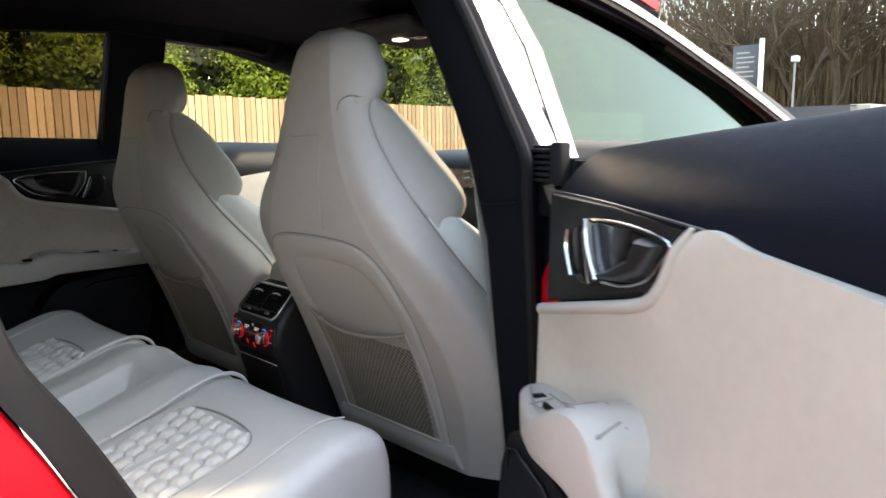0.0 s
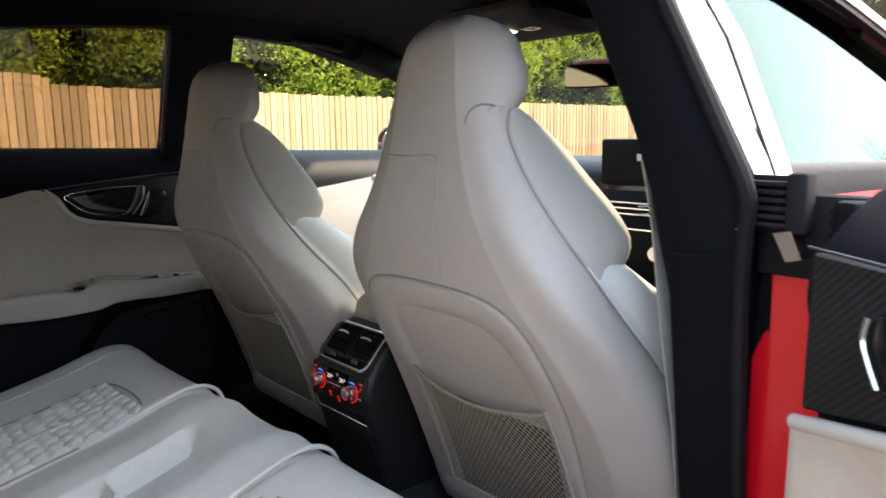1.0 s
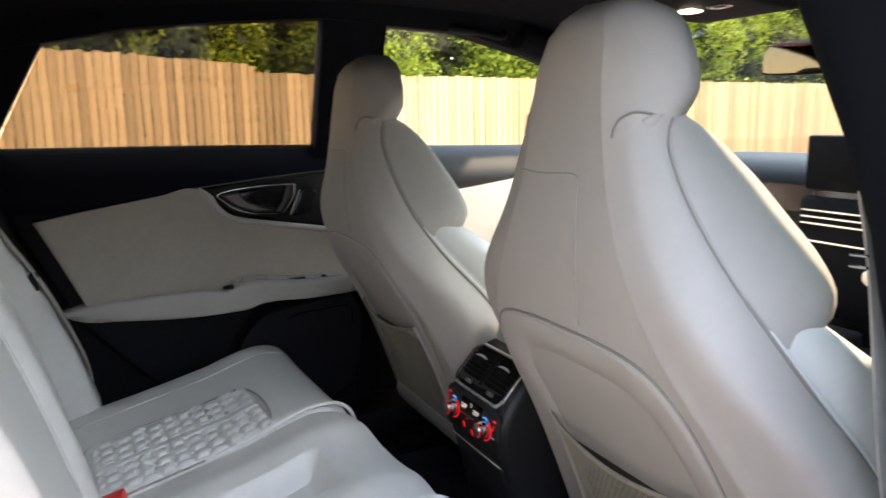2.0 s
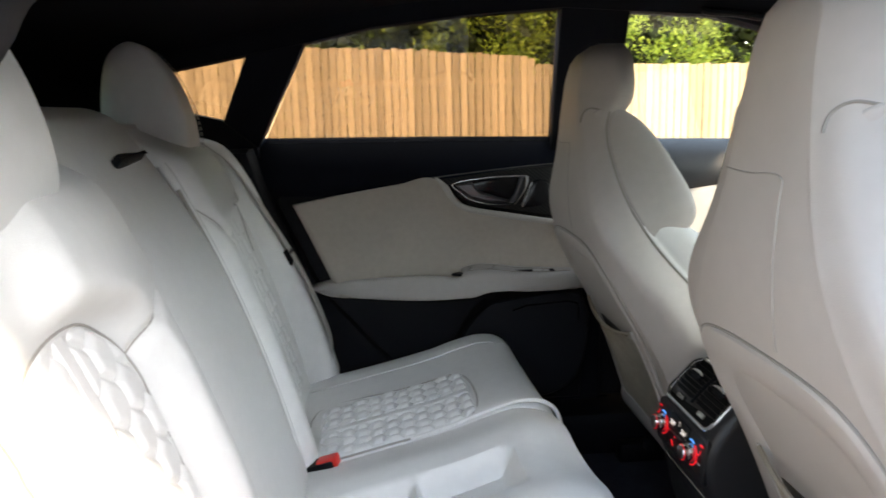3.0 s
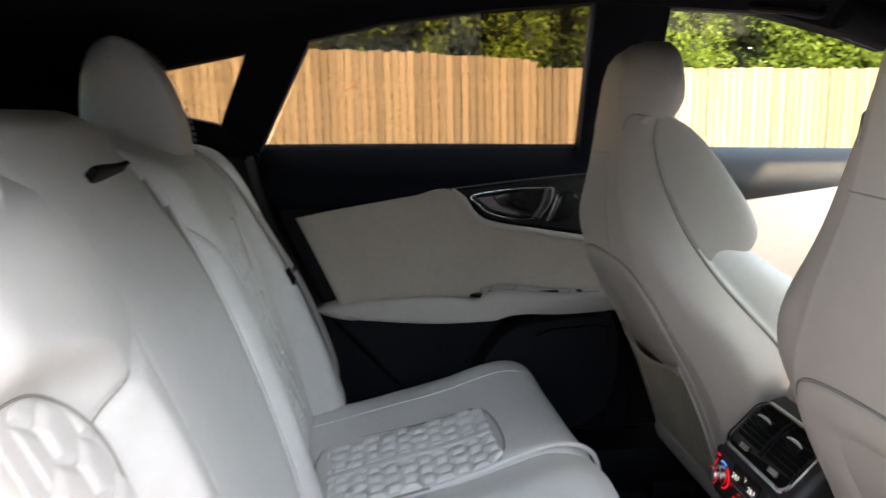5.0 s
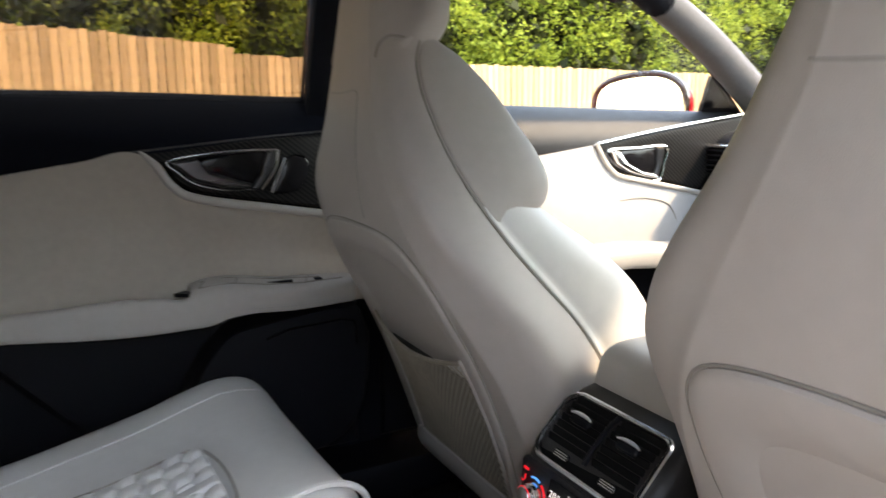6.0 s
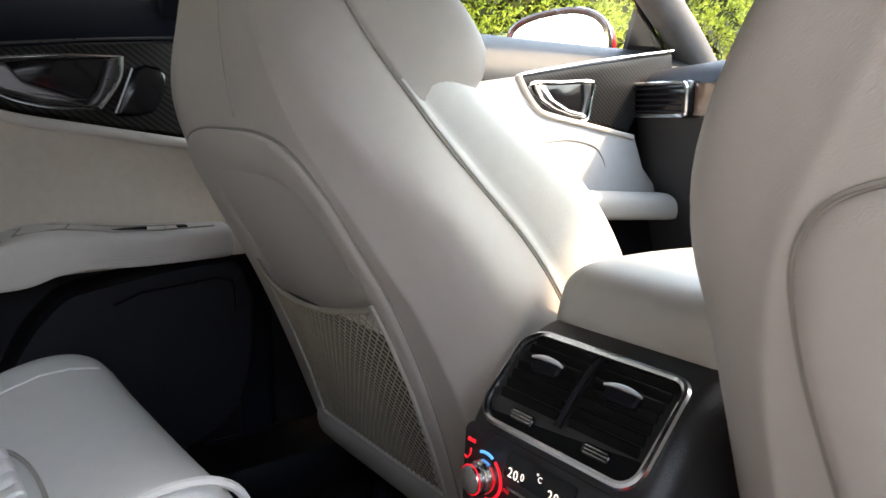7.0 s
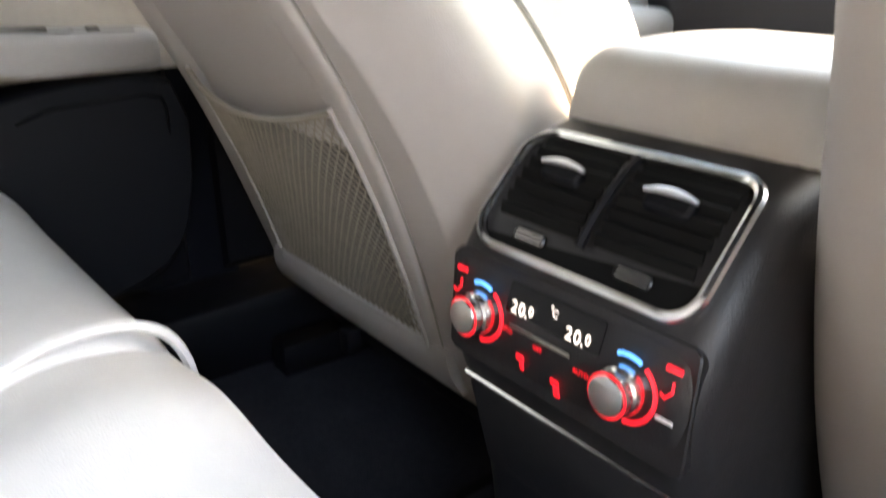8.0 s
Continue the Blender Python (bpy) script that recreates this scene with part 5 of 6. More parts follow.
    tube(bm, [flap(k / 30, 1.0) + Vector((0, 0.001, 0)) for k in range(30, -1, -1)] + [flap(k / 30, 0.0) + Vector((0, 0.001, 0)) for k in range(1, 8)], 0.0014, 5)
    part("flap_edge", bm, STITCH, wing_flap, "dark edge of the wing")
    bm = bmesh.new()
    tube(bm, [pad_point(s, p.x, p.y) + Vector((0, 0.0005, 0)) for p in spline([(0.572, 0.972), (0.562, 0.93), (0.550, 0.88), (0.541, 0.83), (0.536, 0.76), (0.534, 0.66)], 5)], 0.0013, 5)
    part("outer_fold", bm, STITCH, back, "dark fold beside the side panel")

# centre section
bm = bmesh.new()


def centre_top(u, v):
    y = -0.66 + 0.52 * u
    x = (2 * v - 1) * 0.192
    z = cush_top(max(y, -0.62)) - 0.002 - 0.5 * max(y + 0.17, 0) ** 2 * 20
    z += 0.010 * math.exp(-((abs(x) - 0.11) / 0.05) ** 2)
    dx = min(max((0.062 - abs(x)) / 0.014, 0), 1)
    dy = min(max((y + 0.56) / 0.02, 0), 1) * min(max((-0.245 - y) / 0.02, 0), 1)
    deep = 0.045 if (y + 0.40) > 0 else 0.036
    rib = math.exp(-((y + 0.405) / 0.012) ** 2) * (x < 0.0) * 0.03
    return Vector((x, y, z - (deep - rib) * dx * dy))


sheet(bm, centre_top, 80, 64, (0, 0, -0.14))
part("centre_cushion", bm, LEATHER, BENCH, "centre cushion with moulded cup tray")
bm = bmesh.new()
pillow(bm, [(p.x, p.y) for p in spline([(-0.585, 0.49), (-0.61, 0.62), (-0.65, 0.76), (-0.70, 0.90), (-0.745, 0.99), (-0.788, 1.06), (-0.815, 1.10), (-0.85, 1.14), (-0.91, 1.145), (-0.95, 1.05), (-0.92, 0.9), (-0.85, 0.7), (-0.78, 0.5), (-0.70, 0.44)], 5, True)], -0.186, 0.186, 0.03, lambda q, a, b: Vector((q, a, b)), 6)
cb = part("centre_backrest", bm, LEATHER, BENCH, "pale grey leather centre backrest")
bm = bmesh.new()
pillow(bm, [(p.x, p.y) for p in spline([(-0.055, -0.003), (0.05, -0.007), (0.064, 0.0), (0.05, 0.006), (-0.055, 0.001), (-0.072, 0.0)], 3, True)], -0.01, 0.006, 0.004, lambda q, a, b: Vector((a - 0.05, -0.792 + q * 0.8 + b * 0.7, 1.078 - b * 0.8 + q)), 2, 2)
part("pull_strap", bm, BLACK, cb, "dark pull slot")
for s in (-1, 1):
    bm = bmesh.new()
    tube(bm, [Vector((s * 0.175, back_front(z) + 0.014, z)) for z in [0.56 + 0.46 * i / 16 for i in range(17)]], 0.004, 6)
    part("piping", bm, STITCH, cb)
    for dx, r in ((0.182, 0.0085), (0.196, 0.0075)):
        bm = bmesh.new()
        tube(bm, [Vector((s * dx, back_front(z) + 0.013, z)) for z in [0.53 + 0.53 * i / 24 for i in range(25)]], r, 10)
        part("edge_roll", bm, LEATHER, cb, "soft leather roll along the edge")

pivot = Vector((0, -0.2, 0))
BENCH.matrix_world = Matrix.Translation(pivot) @ Matrix.Rotation(radians(2.5), 4, "Z") @ Matrix.Translation(-pivot) @ Matrix.Translation(BENCH.location)

# belt buckle
BUCKLE = thing("belt_buckle", (-0.21, -0.59, 0.50), "red and black seat belt buckle lying on the rear bench", "belt buckle")
lie = Matrix.Translation((-0.182, -0.562, 0.520)) @ Matrix.Rotation(radians(18), 4, "X") @ Matrix.Rotation(radians(-12), 4, "Z")
bm = bmesh.new()
box(bm, -0.016, 0.016, -0.035, 0.020, -0.010, 0.010, 0.004)
bm.transform(lie)
part("housing", bm, BLACK, BUCKLE)
bm = bmesh.new()
box(bm, -0.013, 0.013, -0.012, 0.026, -0.006, 0.0125, 0.003)
bm.transform(lie)
part("release_button", bm, RED_PLASTIC, BUCKLE, "red release button")

# belt on the right centre pillar
PB = thing("seat_belt", (0.655, 0.06, 0.55), "pale grey front seat belt hanging beside the centre pillar", "seat belt")
bm = bmesh.new()
strap = spline([(0.635, 0.05, 1.06), (0.648, 0.055, 0.98), (0.662, 0.06, 0.85), (0.672, 0.08, 0.7), (0.675, 0.10, 0.5)], 5)
loft(bm, [[(p.x + 0.008, p.y, p.z), (p.x + 0.012, p.y - 0.002, p.z), (p.x + 0.012, p.y + 0.030, p.z), (p.x + 0.008, p.y + 0.030, p.z)] for p in strap])
part("webbing", bm, BELT, PB)
bm = bmesh.new()
for z in (0.995, 1.005):
    tube(bm, [(0.645, 0.045, z), (0.668, 0.035, z + 0.003)], 0.0015, 5)
part("guide", bm, CHROME, PB, "small chrome belt guide")

# ---- console between the seats ----
CONSOLE = thing("centre_console", (0, 0.3, 0.29), "black console with rear air vents, climate knobs and pale arm rest", "console")
FACE = [Vector(p) for p in ((0.06, 0.30), (0.045, 0.44), (0.028, 0.53), (0.012, 0.575), (0.006, 0.615), (0.012, 0.645), (0.032, 0.678), (0.060, 0.707), (0.085, 0.720), (0.115, 0.727), (0.16, 0.729))]
face = spline(FACE, 10)
arc = [0.0]
for a, b in zip(face, face[1:]):
    arc.append(arc[-1] + (b - a).length)


def on_face(x, q, n=0.0):
    """A place on the console's rear face: x across, q the height-like arc measured from the knobs, n proud of it."""
    q0 = arc[face.index(min(face, key=lambda p: abs(p.y - 0.62) + abs(p.x) * 0.0))]
    t = min(max(q + q0, 0.0), arc[-1] - 1e-4)
    i = max(int(np.searchsorted(arc, t)) - 1, 0)
    k = (t - arc[i]) / max(arc[i + 1] - arc[i], 1e-6)
    p = face[i].lerp(face[i + 1], k)
    d = (face[min(i + 2, len(face) - 1)] - face[max(i - 1, 0)]).normalized()
    return Vector((x, p.x - d.y * n, p.y + d.x * n))


def face_frame(x, q, n=0.0):
    """The pose of a small flat thing on that face, its z away from the face."""
    o = on_face(x, q, n)
    up = (on_face(x, q + 0.004) - on_face(x, q - 0.004)).normalized()
    out = Vector((1, 0, 0)).cross(up)
    return Matrix(((1, up.x, out.x, o.x), (0, up.y, out.y, o.y), (0, up.z, out.z, o.z), (0, 0, 0, 1)))


bm = bmesh.new()
prof = [(p.x, p.y) for p in face[::2]] + [(0.3, 0.73), (0.6, 0.70), (0.9, 0.66), (0.9, 0.3)]
pillow(bm, prof, -0.098, 0.098, 0.02, lambda q, a, b: Vector((q * (1.0 - 0.25 * max(b - 0.66, 0)), a, b)), 6)
body = part("body", bm, CONSOLE_BLACK, CONSOLE, "black console body")
bm = bmesh.new()
box(bm, -0.13, 0.13, 0.2, 0.95, 0.30, 0.62, 0.02)
part("lower_body", bm, CONSOLE_BLACK, CONSOLE, "black lower console")
bm = bmesh.new()
ar = spline([(0.112, 0.712), (0.108, 0.742), (0.122, 0.765), (0.155, 0.773), (0.25, 0.772), (0.35, 0.762), (0.375, 0.735), (0.35, 0.70), (0.2, 0.695)], 4, True)
pillow(bm, [(p.x, p.y) for p in ar], -0.095, 0.095, 0.022, lambda q, a, b: Vector((q, a, b)), 5)
part("arm_rest", bm, ARMREST, CONSOLE, "pale leather arm rest lid")


def rounded(x0, x1, q0, q1, r, n=5):
    out = []
    for cx, cq, a0 in ((x1 - r, q1 - r, 0), (x0 + r, q1 - r, 90), (x0 + r, q0 + r, 180), (x1 - r, q0 + r, 270)):
        out += [(cx + r * math.cos(radians(a0 + 90 * k / n)), cq + r * math.sin(radians(a0 + 90 * k / n))) for k in range(n + 1)]
    return out


def face_plate(bm, outline, n0, n1, bev=0.0):
    rings = [[on_face(x, q, n0) for x, q in outline]]
    if bev:
        rings.append([on_face(x, q, n1 - bev) for x, q in outline])
    rings.append([on_face(x, q, n1) for x, q in inset(outline, bev)])
    loft(bm, rings)


VQ0, VQ1, VX = 0.041, 0.125, 0.080
bm = bmesh.new()
face_plate(bm, rounded(-VX, VX, VQ0, VQ1, 0.014), -0.02, 0.0012)
vent = part("air_vent", bm, VENT_BLACK, CONSOLE, "twin rear air vent with chrome surround")
bm = bmesh.new()
tube(bm, [on_face(x, q, 0.003) for x, q in rounded(-VX, VX, VQ0, VQ1, 0.018, 8)], 0.0034, 8, True)
part("chrome_surround", bm, CHROME, vent, "chrome surround")
for s in (-1, 1):
    x0, x1 = (0.006, 0.070) if s > 0 else (-0.070, -0.006)
    for k in range(7):
        q = 0.062 + 0.0086 * k
        bm = bmesh.new()
        loft(bm, [[on_face(x0, q, 0.0005), on_face(x0, q + 0.006, 0.004), on_face(x0, q + 0.0075, 0.003), on_face(x0, q + 0.002, 0.0005)], [on_face(x1, q, 0.0005), on_face(x1, q + 0.006, 0.004), on_face(x1, q + 0.0075, 0.003), on_face(x1, q + 0.002, 0.0005)]])
        part("slat", bm, VENT_BLACK, vent)
    bm = bmesh.new()
    c = (x0 + x1) / 2
    face_plate(bm, rounded(c - 0.015, c + 0.015, 0.090, 0.103, 0.004), 0.002, 0.008, 0.002)
    tab = part("vent_tab", bm, BLACK, vent, "black vent tab")
    bm = bmesh.new()
    tube(bm, [on_face(c - 0.017 + 0.034 * k / 10, 0.101 - 0.002 * (k / 5 - 1) ** 2, 0.0085) for k in range(11)], [0.0010 + 0.0014 * math.sin(math.pi * k / 10) for k in range(11)], 8)
    part("chrome_edge", bm, BRIGHT, tab, "chrome edge of the vent tab")
    bm = bmesh.new()
    face_plate(bm, rounded(c - 0.013, c + 0.013, 0.049, 0.058, 0.004), 0.0, 0.003, 0.001)
    tw = part("thumbwheel", bm, GLOSS, vent, "black thumbwheel with chrome lines")
    bm = bmesh.new()
    for q in (0.051, 0.0535, 0.056):
        tube(bm, [on_face(c - 0.009, q, 0.0035), on_face(c + 0.012, q, 0.0035)], 0.0006, 4)
    tagged(part("chrome_ribbing", bm, CHROME, tw), kind="stuff")
bm = bmesh.new()
tube(bm, [on_face(0, q, 0.004) for q in [0.058 + 0.062 * i / 8 for i in range(9)]], 0.003, 6)
part("divider", bm, BLACK, vent)

bm = bmesh.new()
face_plate(bm, rounded(-0.092, 0.092, -0.042, 0.034, 0.008), -0.01, 0.0015, 0.001)
panel = part("climate_panel", bm, CONSOLE_BLACK, CONSOLE, "black rear climate control panel")
for s in (-1, 1):
    kx = 0.056 * s
    m = face_frame(kx, 0.0, 0.0)
    bm = bmesh.new()
    rings = []
    for r, h in ((0.0138, 0.0), (0.0138, 0.007), (0.0130, 0.010), (0.0116, 0.011), (0.0116, 0.017), (0.0108, 0.0188), (0.006, 0.0193)):
        rings.append([m @ Vector((r * math.cos(2 * math.pi * i / 32), r * math.sin(2 * math.pi * i / 32), h)) for i in range(32)])
    loft(bm, rings)
    knob = part("climate_knob", bm, CHROME, panel, "satin metal rotary knob")
    bm = bmesh.new()
    tube(bm, [m @ Vector((0.0119 * math.cos(2 * math.pi * i / 32), 0.0119 * math.sin(2 * math.pi * i / 32), 0.0172)) for i in range(32)], 0.00045, 5, True)
    part("knob_ring", bm, LED_RED, knob, "red lit ring")
    for nm, mat, a0, a1 in (("red_arc", LED_RED, -85, 55), ("blue_arc", LED_BLUE, 66, 112)):
        bm = bmesh.new()
        tube(bm, [m @ Vector((0.0185 * math.cos(radians(a0 + (a1 - a0) * i / 16)), 0.0185 * math.sin(radians(a0 + (a1 - a0) * i / 16)), 0.0025)) for i in range(17)], 0.0013, 5)
        part(nm, bm, mat, panel, "lit temperature arc")
    bm = bmesh.new()
    bx = 0.080 * s
    face_plate(bm, [(bx - 0.0045, 0.0185), (bx + 0.0045, 0.0185), (bx + 0.0045, 0.0212), (bx - 0.0045, 0.0212)], 0.001, 0.0022)
    part("lit_mark", bm, LED_RED, panel, "red lit mark")
    bm = bmesh.new()
    tube(bm, [on_face(bx + x, q, 0.0022) for x, q in ((0.002, 0.014), (0.0025, 0.009), (-0.001, 0.005), (-0.004, 0.0065))], 0.0008, 5)
    part("seat_symbol", bm, LED_RED, panel, "red seat heating symbol")
    bm = bmesh.new()
    face_plate(bm, [(bx - 0.005, -0.008), (bx + 0.005, -0.008), (bx + 0.005, -0.0065), (bx - 0.005, -0.0065)], 0.001, 0.002)
    part("white_mark", bm, WHITE_PAINT, panel)
bm = bmesh.new()
face_plate(bm, rounded(-0.036, 0.036, 0.008, 0.027, 0.002), 0.001, 0.0022)
disp = part("display", bm, GLOSS, panel, "dark climate display")
for c in (-0.0225, 0.0205):
    for ch, dx, dq, size in (("2", -0.0062, 0.0, 0.0105), ("0", 0.0, 0.0, 0.0105), (".", 0.0038, 0.0, 0.0105), ("0", 0.0072, 0.0014, 0.0078)):
        words(ch, size, LED_WHITE, face_frame(c + dx, 0.0125 + dq, 0.0026), disp, "digit", "white lit digit")
words("°", 0.007, LED_WHITE, face_frame(-0.001, 0.020, 0.0026), disp, "degree_sign")
words("C", 0.006, LED_WHITE, face_frame(0.002, 0.019, 0.0026), disp, "unit_sign")
bm = bmesh.new()
face_plate(bm, [(-0.03, 0.0), (0.018, 0.0), (0.018, 0.0022), (-0.03, 0.0022)], 0.001, 0.003)
part("rocker_line", bm, CHROME, panel)
for text, x, q in (("AUTO", -0.034, -0.003), ("OFF", -0.007, -0.0055), ("AUTO", 0.026, -0.006)):
    words(text, 0.0042, LED_RED, face_frame(x, q, 0.0022), panel, "lit_word", "small red lit word")
for x, q, w, h in ((-0.022, -0.018, 0.006, 0.0032), (-0.021, -0.023, 0.0025, 0.006), (0.006, -0.022, 0.006, 0.0032), (0.007, -0.028, 0.004, 0.007)):
    bm = bmesh.new()
    face_plate(bm, [(x - w / 2, q - h / 2), (x + w / 2, q - h / 2), (x + w / 2, q + h / 2), (x - w / 2, q + h / 2)], 0.001, 0.0021)
    part("lit_mark", bm, LED_RED, panel, "small red lit mark")
bm = bmesh.new()
tube(bm, [on_face(-0.085 + 0.17 * i / 8, -0.062, 0.001) for i in range(9)], 0.0013, 5)
part("chrome_line", bm, CHROME, CONSOLE, "thin chrome line")
bm = bmesh.new()
face_plate(bm, rounded(-0.084, 0.084, -0.15, -0.066, 0.006), -0.01, 0.002, 0.001)
part("drawer", bm, CONSOLE_BLACK, CONSOLE, "black drawer front")

# ---- dashboard ----
DASH = thing("dashboard", (0, 1.2, 0.5), "black dashboard with chrome vents and polished trim strip", "dashboard")
bm = bmesh.new()
d = spline([(1.06, 0.86), (1.045, 0.93), (1.06, 0.985), (1.14, 1.01), (1.35, 1.0), (1.4, 0.9), (1.3, 0.6), (1.2, 0.5), (1.14, 0.56), (1.09, 0.72)], 5, True)
pillow(bm, [(p.x, p.y) for p in d], -0.74, 0.74, 0.03, lambda q, a, b: Vector((q, a - 0.115 + 0.05 * (1 - (q / 0.74) ** 2), b - (0.022 * smooth_step((abs(q) - 0.45) / 0.28) if b > 0.96 else 0.0))), 14)
part("body", bm, DASH_AND_LIT_TRIM, DASH, "dark grey soft dashboard")
bm = bmesh.new()
sheet(bm, lambda u, v: Vector((-0.57 + 1.14 * v, 0.914 + 0.05 * (1 - ((-0.57 + 1.14 * v) / 0.74) ** 2), 0.890 + 0.062 * u)), 4, 24, (0, 0.02, 0))
part("trim_strip", bm, WOOD_TRIM, DASH, "polished dark trim strip")
for s in (-1, 1):
    c = s * 0.64
    bm = bmesh.new()
    box(bm, c - 0.08, c + 0.08, 0.918, 0.97, 0.884, 0.960, 0.012)
    v = part("side_vent", bm, GLOSS, DASH, "side air vent")
    bm = bmesh.new()
    tube(bm, [Vector((c + x, 0.916, 0.922 + z)) for x, z in rounded(-0.075, 0.075, -0.032, 0.032, 0.010)], 0.0042, 6, True)
    part("chrome_surround", bm, CHROME, v, "chrome surround")
    for k in range(5):
        bm = bmesh.new()
        box(bm, c - 0.070, c + 0.068, 0.912, 0.922, 0.897 + 0.0115 * k, 0.9005 + 0.0115 * k)
        part("slat", bm, BLACK, v)
bm = bmesh.new()
box(bm, -0.12, 0.12, 0.955, 0.975, 0.945, 1.07, 0.008)
screen = part("screen", bm, BLACK, DASH, "dark infotainment screen")
bm = bmesh.new()
for k in range(4):
    box(bm, 0.0 + 0.018 * k, 0.014 + 0.018 * k, 0.9535, 0.9545, 1.012, 1.03)
part("unread_writing", bm, WHITE_PAINT, screen, "pale writing too small to read")
bm = bmesh.new()
box(bm, -0.12, 0.12, 0.94, 1.02, 0.66, 0.93, 0.012)
stack = part("radio_panel", bm, BLACK, DASH, "black radio panel")
for k, z in enumerate((0.90, 0.885, 0.87, 0.83)):
    bm = bmesh.new()
    box(bm, -0.105, 0.105, 0.932, 0.944, z, z + 0.004)
    part("chrome_bar", bm, CHROME, stack)
for x in (-0.085, 0.085):
    bm = bmesh.new()
    loft(bm, [[Vector((x + r * math.cos(2 * math.pi * i / 24), y, 0.775 + r * math.sin(2 * math.pi * i / 24))) for i in range(24)] for r, y in ((0.022, 0.94), (0.022, 0.925), (0.018, 0.915))])
    kn = part("climate_knob", bm, CHROME, stack, "satin metal rotary knob")
    bm = bmesh.new()
    tube(bm, [Vector((x + 0.026 * math.cos(2 * math.pi * i / 24), 0.938, 0.775 + 0.026 * math.sin(2 * math.pi * i / 24))) for i in range(24)], 0.0015, 5, True)
    part("knob_ring", bm, LED_RED, kn, "red lit ring")

# interior mirror
IM = thing("interior_mirror", (0, 0.85, 1.30), "black interior rear-view mirror hanging from the windscreen", "mirror")
bm = bmesh.new()
mp = spline([(-0.115, -0.02), (-0.10, 0.028), (0, 0.034), (0.10, 0.028), (0.115, -0.02), (0.09, -0.034), (-0.09, -0.034)], 4, True)
pillow(bm, [(p.x, p.y) for p in mp], 0.0, 0.035, 0.012, lambda q, a, b: Vector((a, 0.80 + q + 0.1 * a, 1.235 + b)), 3)
part("housing", bm, BLACK, IM)
bm = bmesh.new()
loft(bm, [[Vector((p.x * 0.93, 0.7985 + 0.1 * p.x * 0.93 - e, 1.235 + p.y * 0.9)) for p in mp] for e in (0.0, 0.002)])
part("mirror_glass", bm, DIM_MIRROR, IM)
bm = bmesh.new()
tube(bm, [(0, 0.83, 1.25), (0, 0.84, 1.30), (0, 0.82, 1.33)], 0.012, 8)
part("stalk", bm, BLACK, IM)

# overhead console
OC = thing("overhead_console", (0, 0.5, 1.345), "black overhead console with lit reading lamps", "overhead console")
bm = bmesh.new()
pillow(bm, [(p.x, p.y) for p in spline([(0.40, 1.36), (0.42, 1.325), (0.52, 1.31), (0.62, 1.305), (0.66, 1.33), (0.6, 1.36)], 4, True)], -0.13, 0.13, 0.025, lambda q, a, b: Vector((q, a, b)), 5)
part("body", bm, BLACK, OC)
for x in (-0.02, 0.05):
    bm = bmesh.new()
    box(bm, x - 0.018, x + 0.018, 0.475, 0.505, 1.308, 1.316, 0.003)
    part("reading_lamp", bm, LAMP_GLOW if x < 0 else CHROME, OC, "small reading lamp")

# grab handle over the left front door
GH = thing("grab_handle", (-0.565, 0.34, 1.33), "black roof grab handle", "handle")
bm = bmesh.new()
tube(bm, spline([(-0.575, 0.26, 1.348), (-0.560, 0.275, 1.331), (-0.556, 0.34, 1.325), (-0.556, 0.40, 1.316), (-0.568, 0.415, 1.330)], 5), 0.008, 8)
part("grip", bm, BLACK, GH)

# outside mirrors
def door_mirror(s):
    m = thing("door_mirror", (s * 0.80, 1.0, 1.0), "red door mirror with silvered glass", "mirror", "door mirrors")
    bm = bmesh.new()
    o = spline([(-0.135, -0.02), (-0.125, 0.05), (-0.06, 0.085), (0.05, 0.08), (0.12, 0.05), (0.135, -0.02), (0.10, -0.075), (-0.10, -0.075)], 4, True)
    def at(a, b, q):
        return Vector((s * (0.945 + a * 0.93), 0.93 - a * 0.35 + q, 1.045 + b))
    pillow(bm, [(p.x, p.y) for p in o], 0.0, 0.06, 0.035, lambda q, a, b: at(a * (0.97 - 2.2 * q), b * (0.97 - 2.2 * q), q), 3)
    part("housing", bm, RED, m, "deep red mirror housing")
    bm = bmesh.new()
    loft(bm, [[at(p.x * 0.9, p.y * 0.88, -e) for p in o] for e in (0.001, 0.004)])
    part("mirror_glass", bm, MIRROR, m, "silvered mirror glass")
    bm = bmesh.new()
    tube(bm, [at(p.x * 0.97, p.y * 0.96, -0.003) for p in o], 0.0085, 8, True)
    part("mirror_rim", bm, WOOD_TRIM, m, "dark brown glossy rim")
    bm = bmesh.new()
    tube(bm, [(s * 0.80, 1.03, 0.97), (s * 0.86, 1.0, 0.985)], 0.025, 8)
    part("stem", bm, BLACK, m)

door_mirror(-1)
for x in (-0.80, 0.80):
    for y in (-1.42, 1.85):
        wheel(x, y)

# ---- fence ----
FX = -9.3
FENCE = thing("fence", (FX, 3.0, 0.0), "close-boarded timber fence of upright orange-brown boards", "fence")
fence_top = lambda y: (1.985 - 0.025 * y if y < -0.2 else 1.99 - 0.078 * (y + 0.2) if y < 1.45 else 1.86) if y < 1.5 else max(1.86 - 0.55 * (y - 1.5), 1.74 - 0.013 * (y - 1.7))
board = {}
def board_mesh(h):
    key = round(h, 2)
    if key not in board:
        bm = bmesh.new()
        loft(bm, [[(0, 0, z), (0.022, 0.0, z), (0.013, 0.094, z), (0, 0.094, z)] for z in (0.0, key)])
        bmesh.ops.recalc_face_normals(bm, faces=bm.faces)
        me = bpy.data.meshes.new("board")
        bm.to_mesh(me)
        bm.free()
        me.materials.append(FENCE_WOOD)
        board[key] = me
    return board[key]

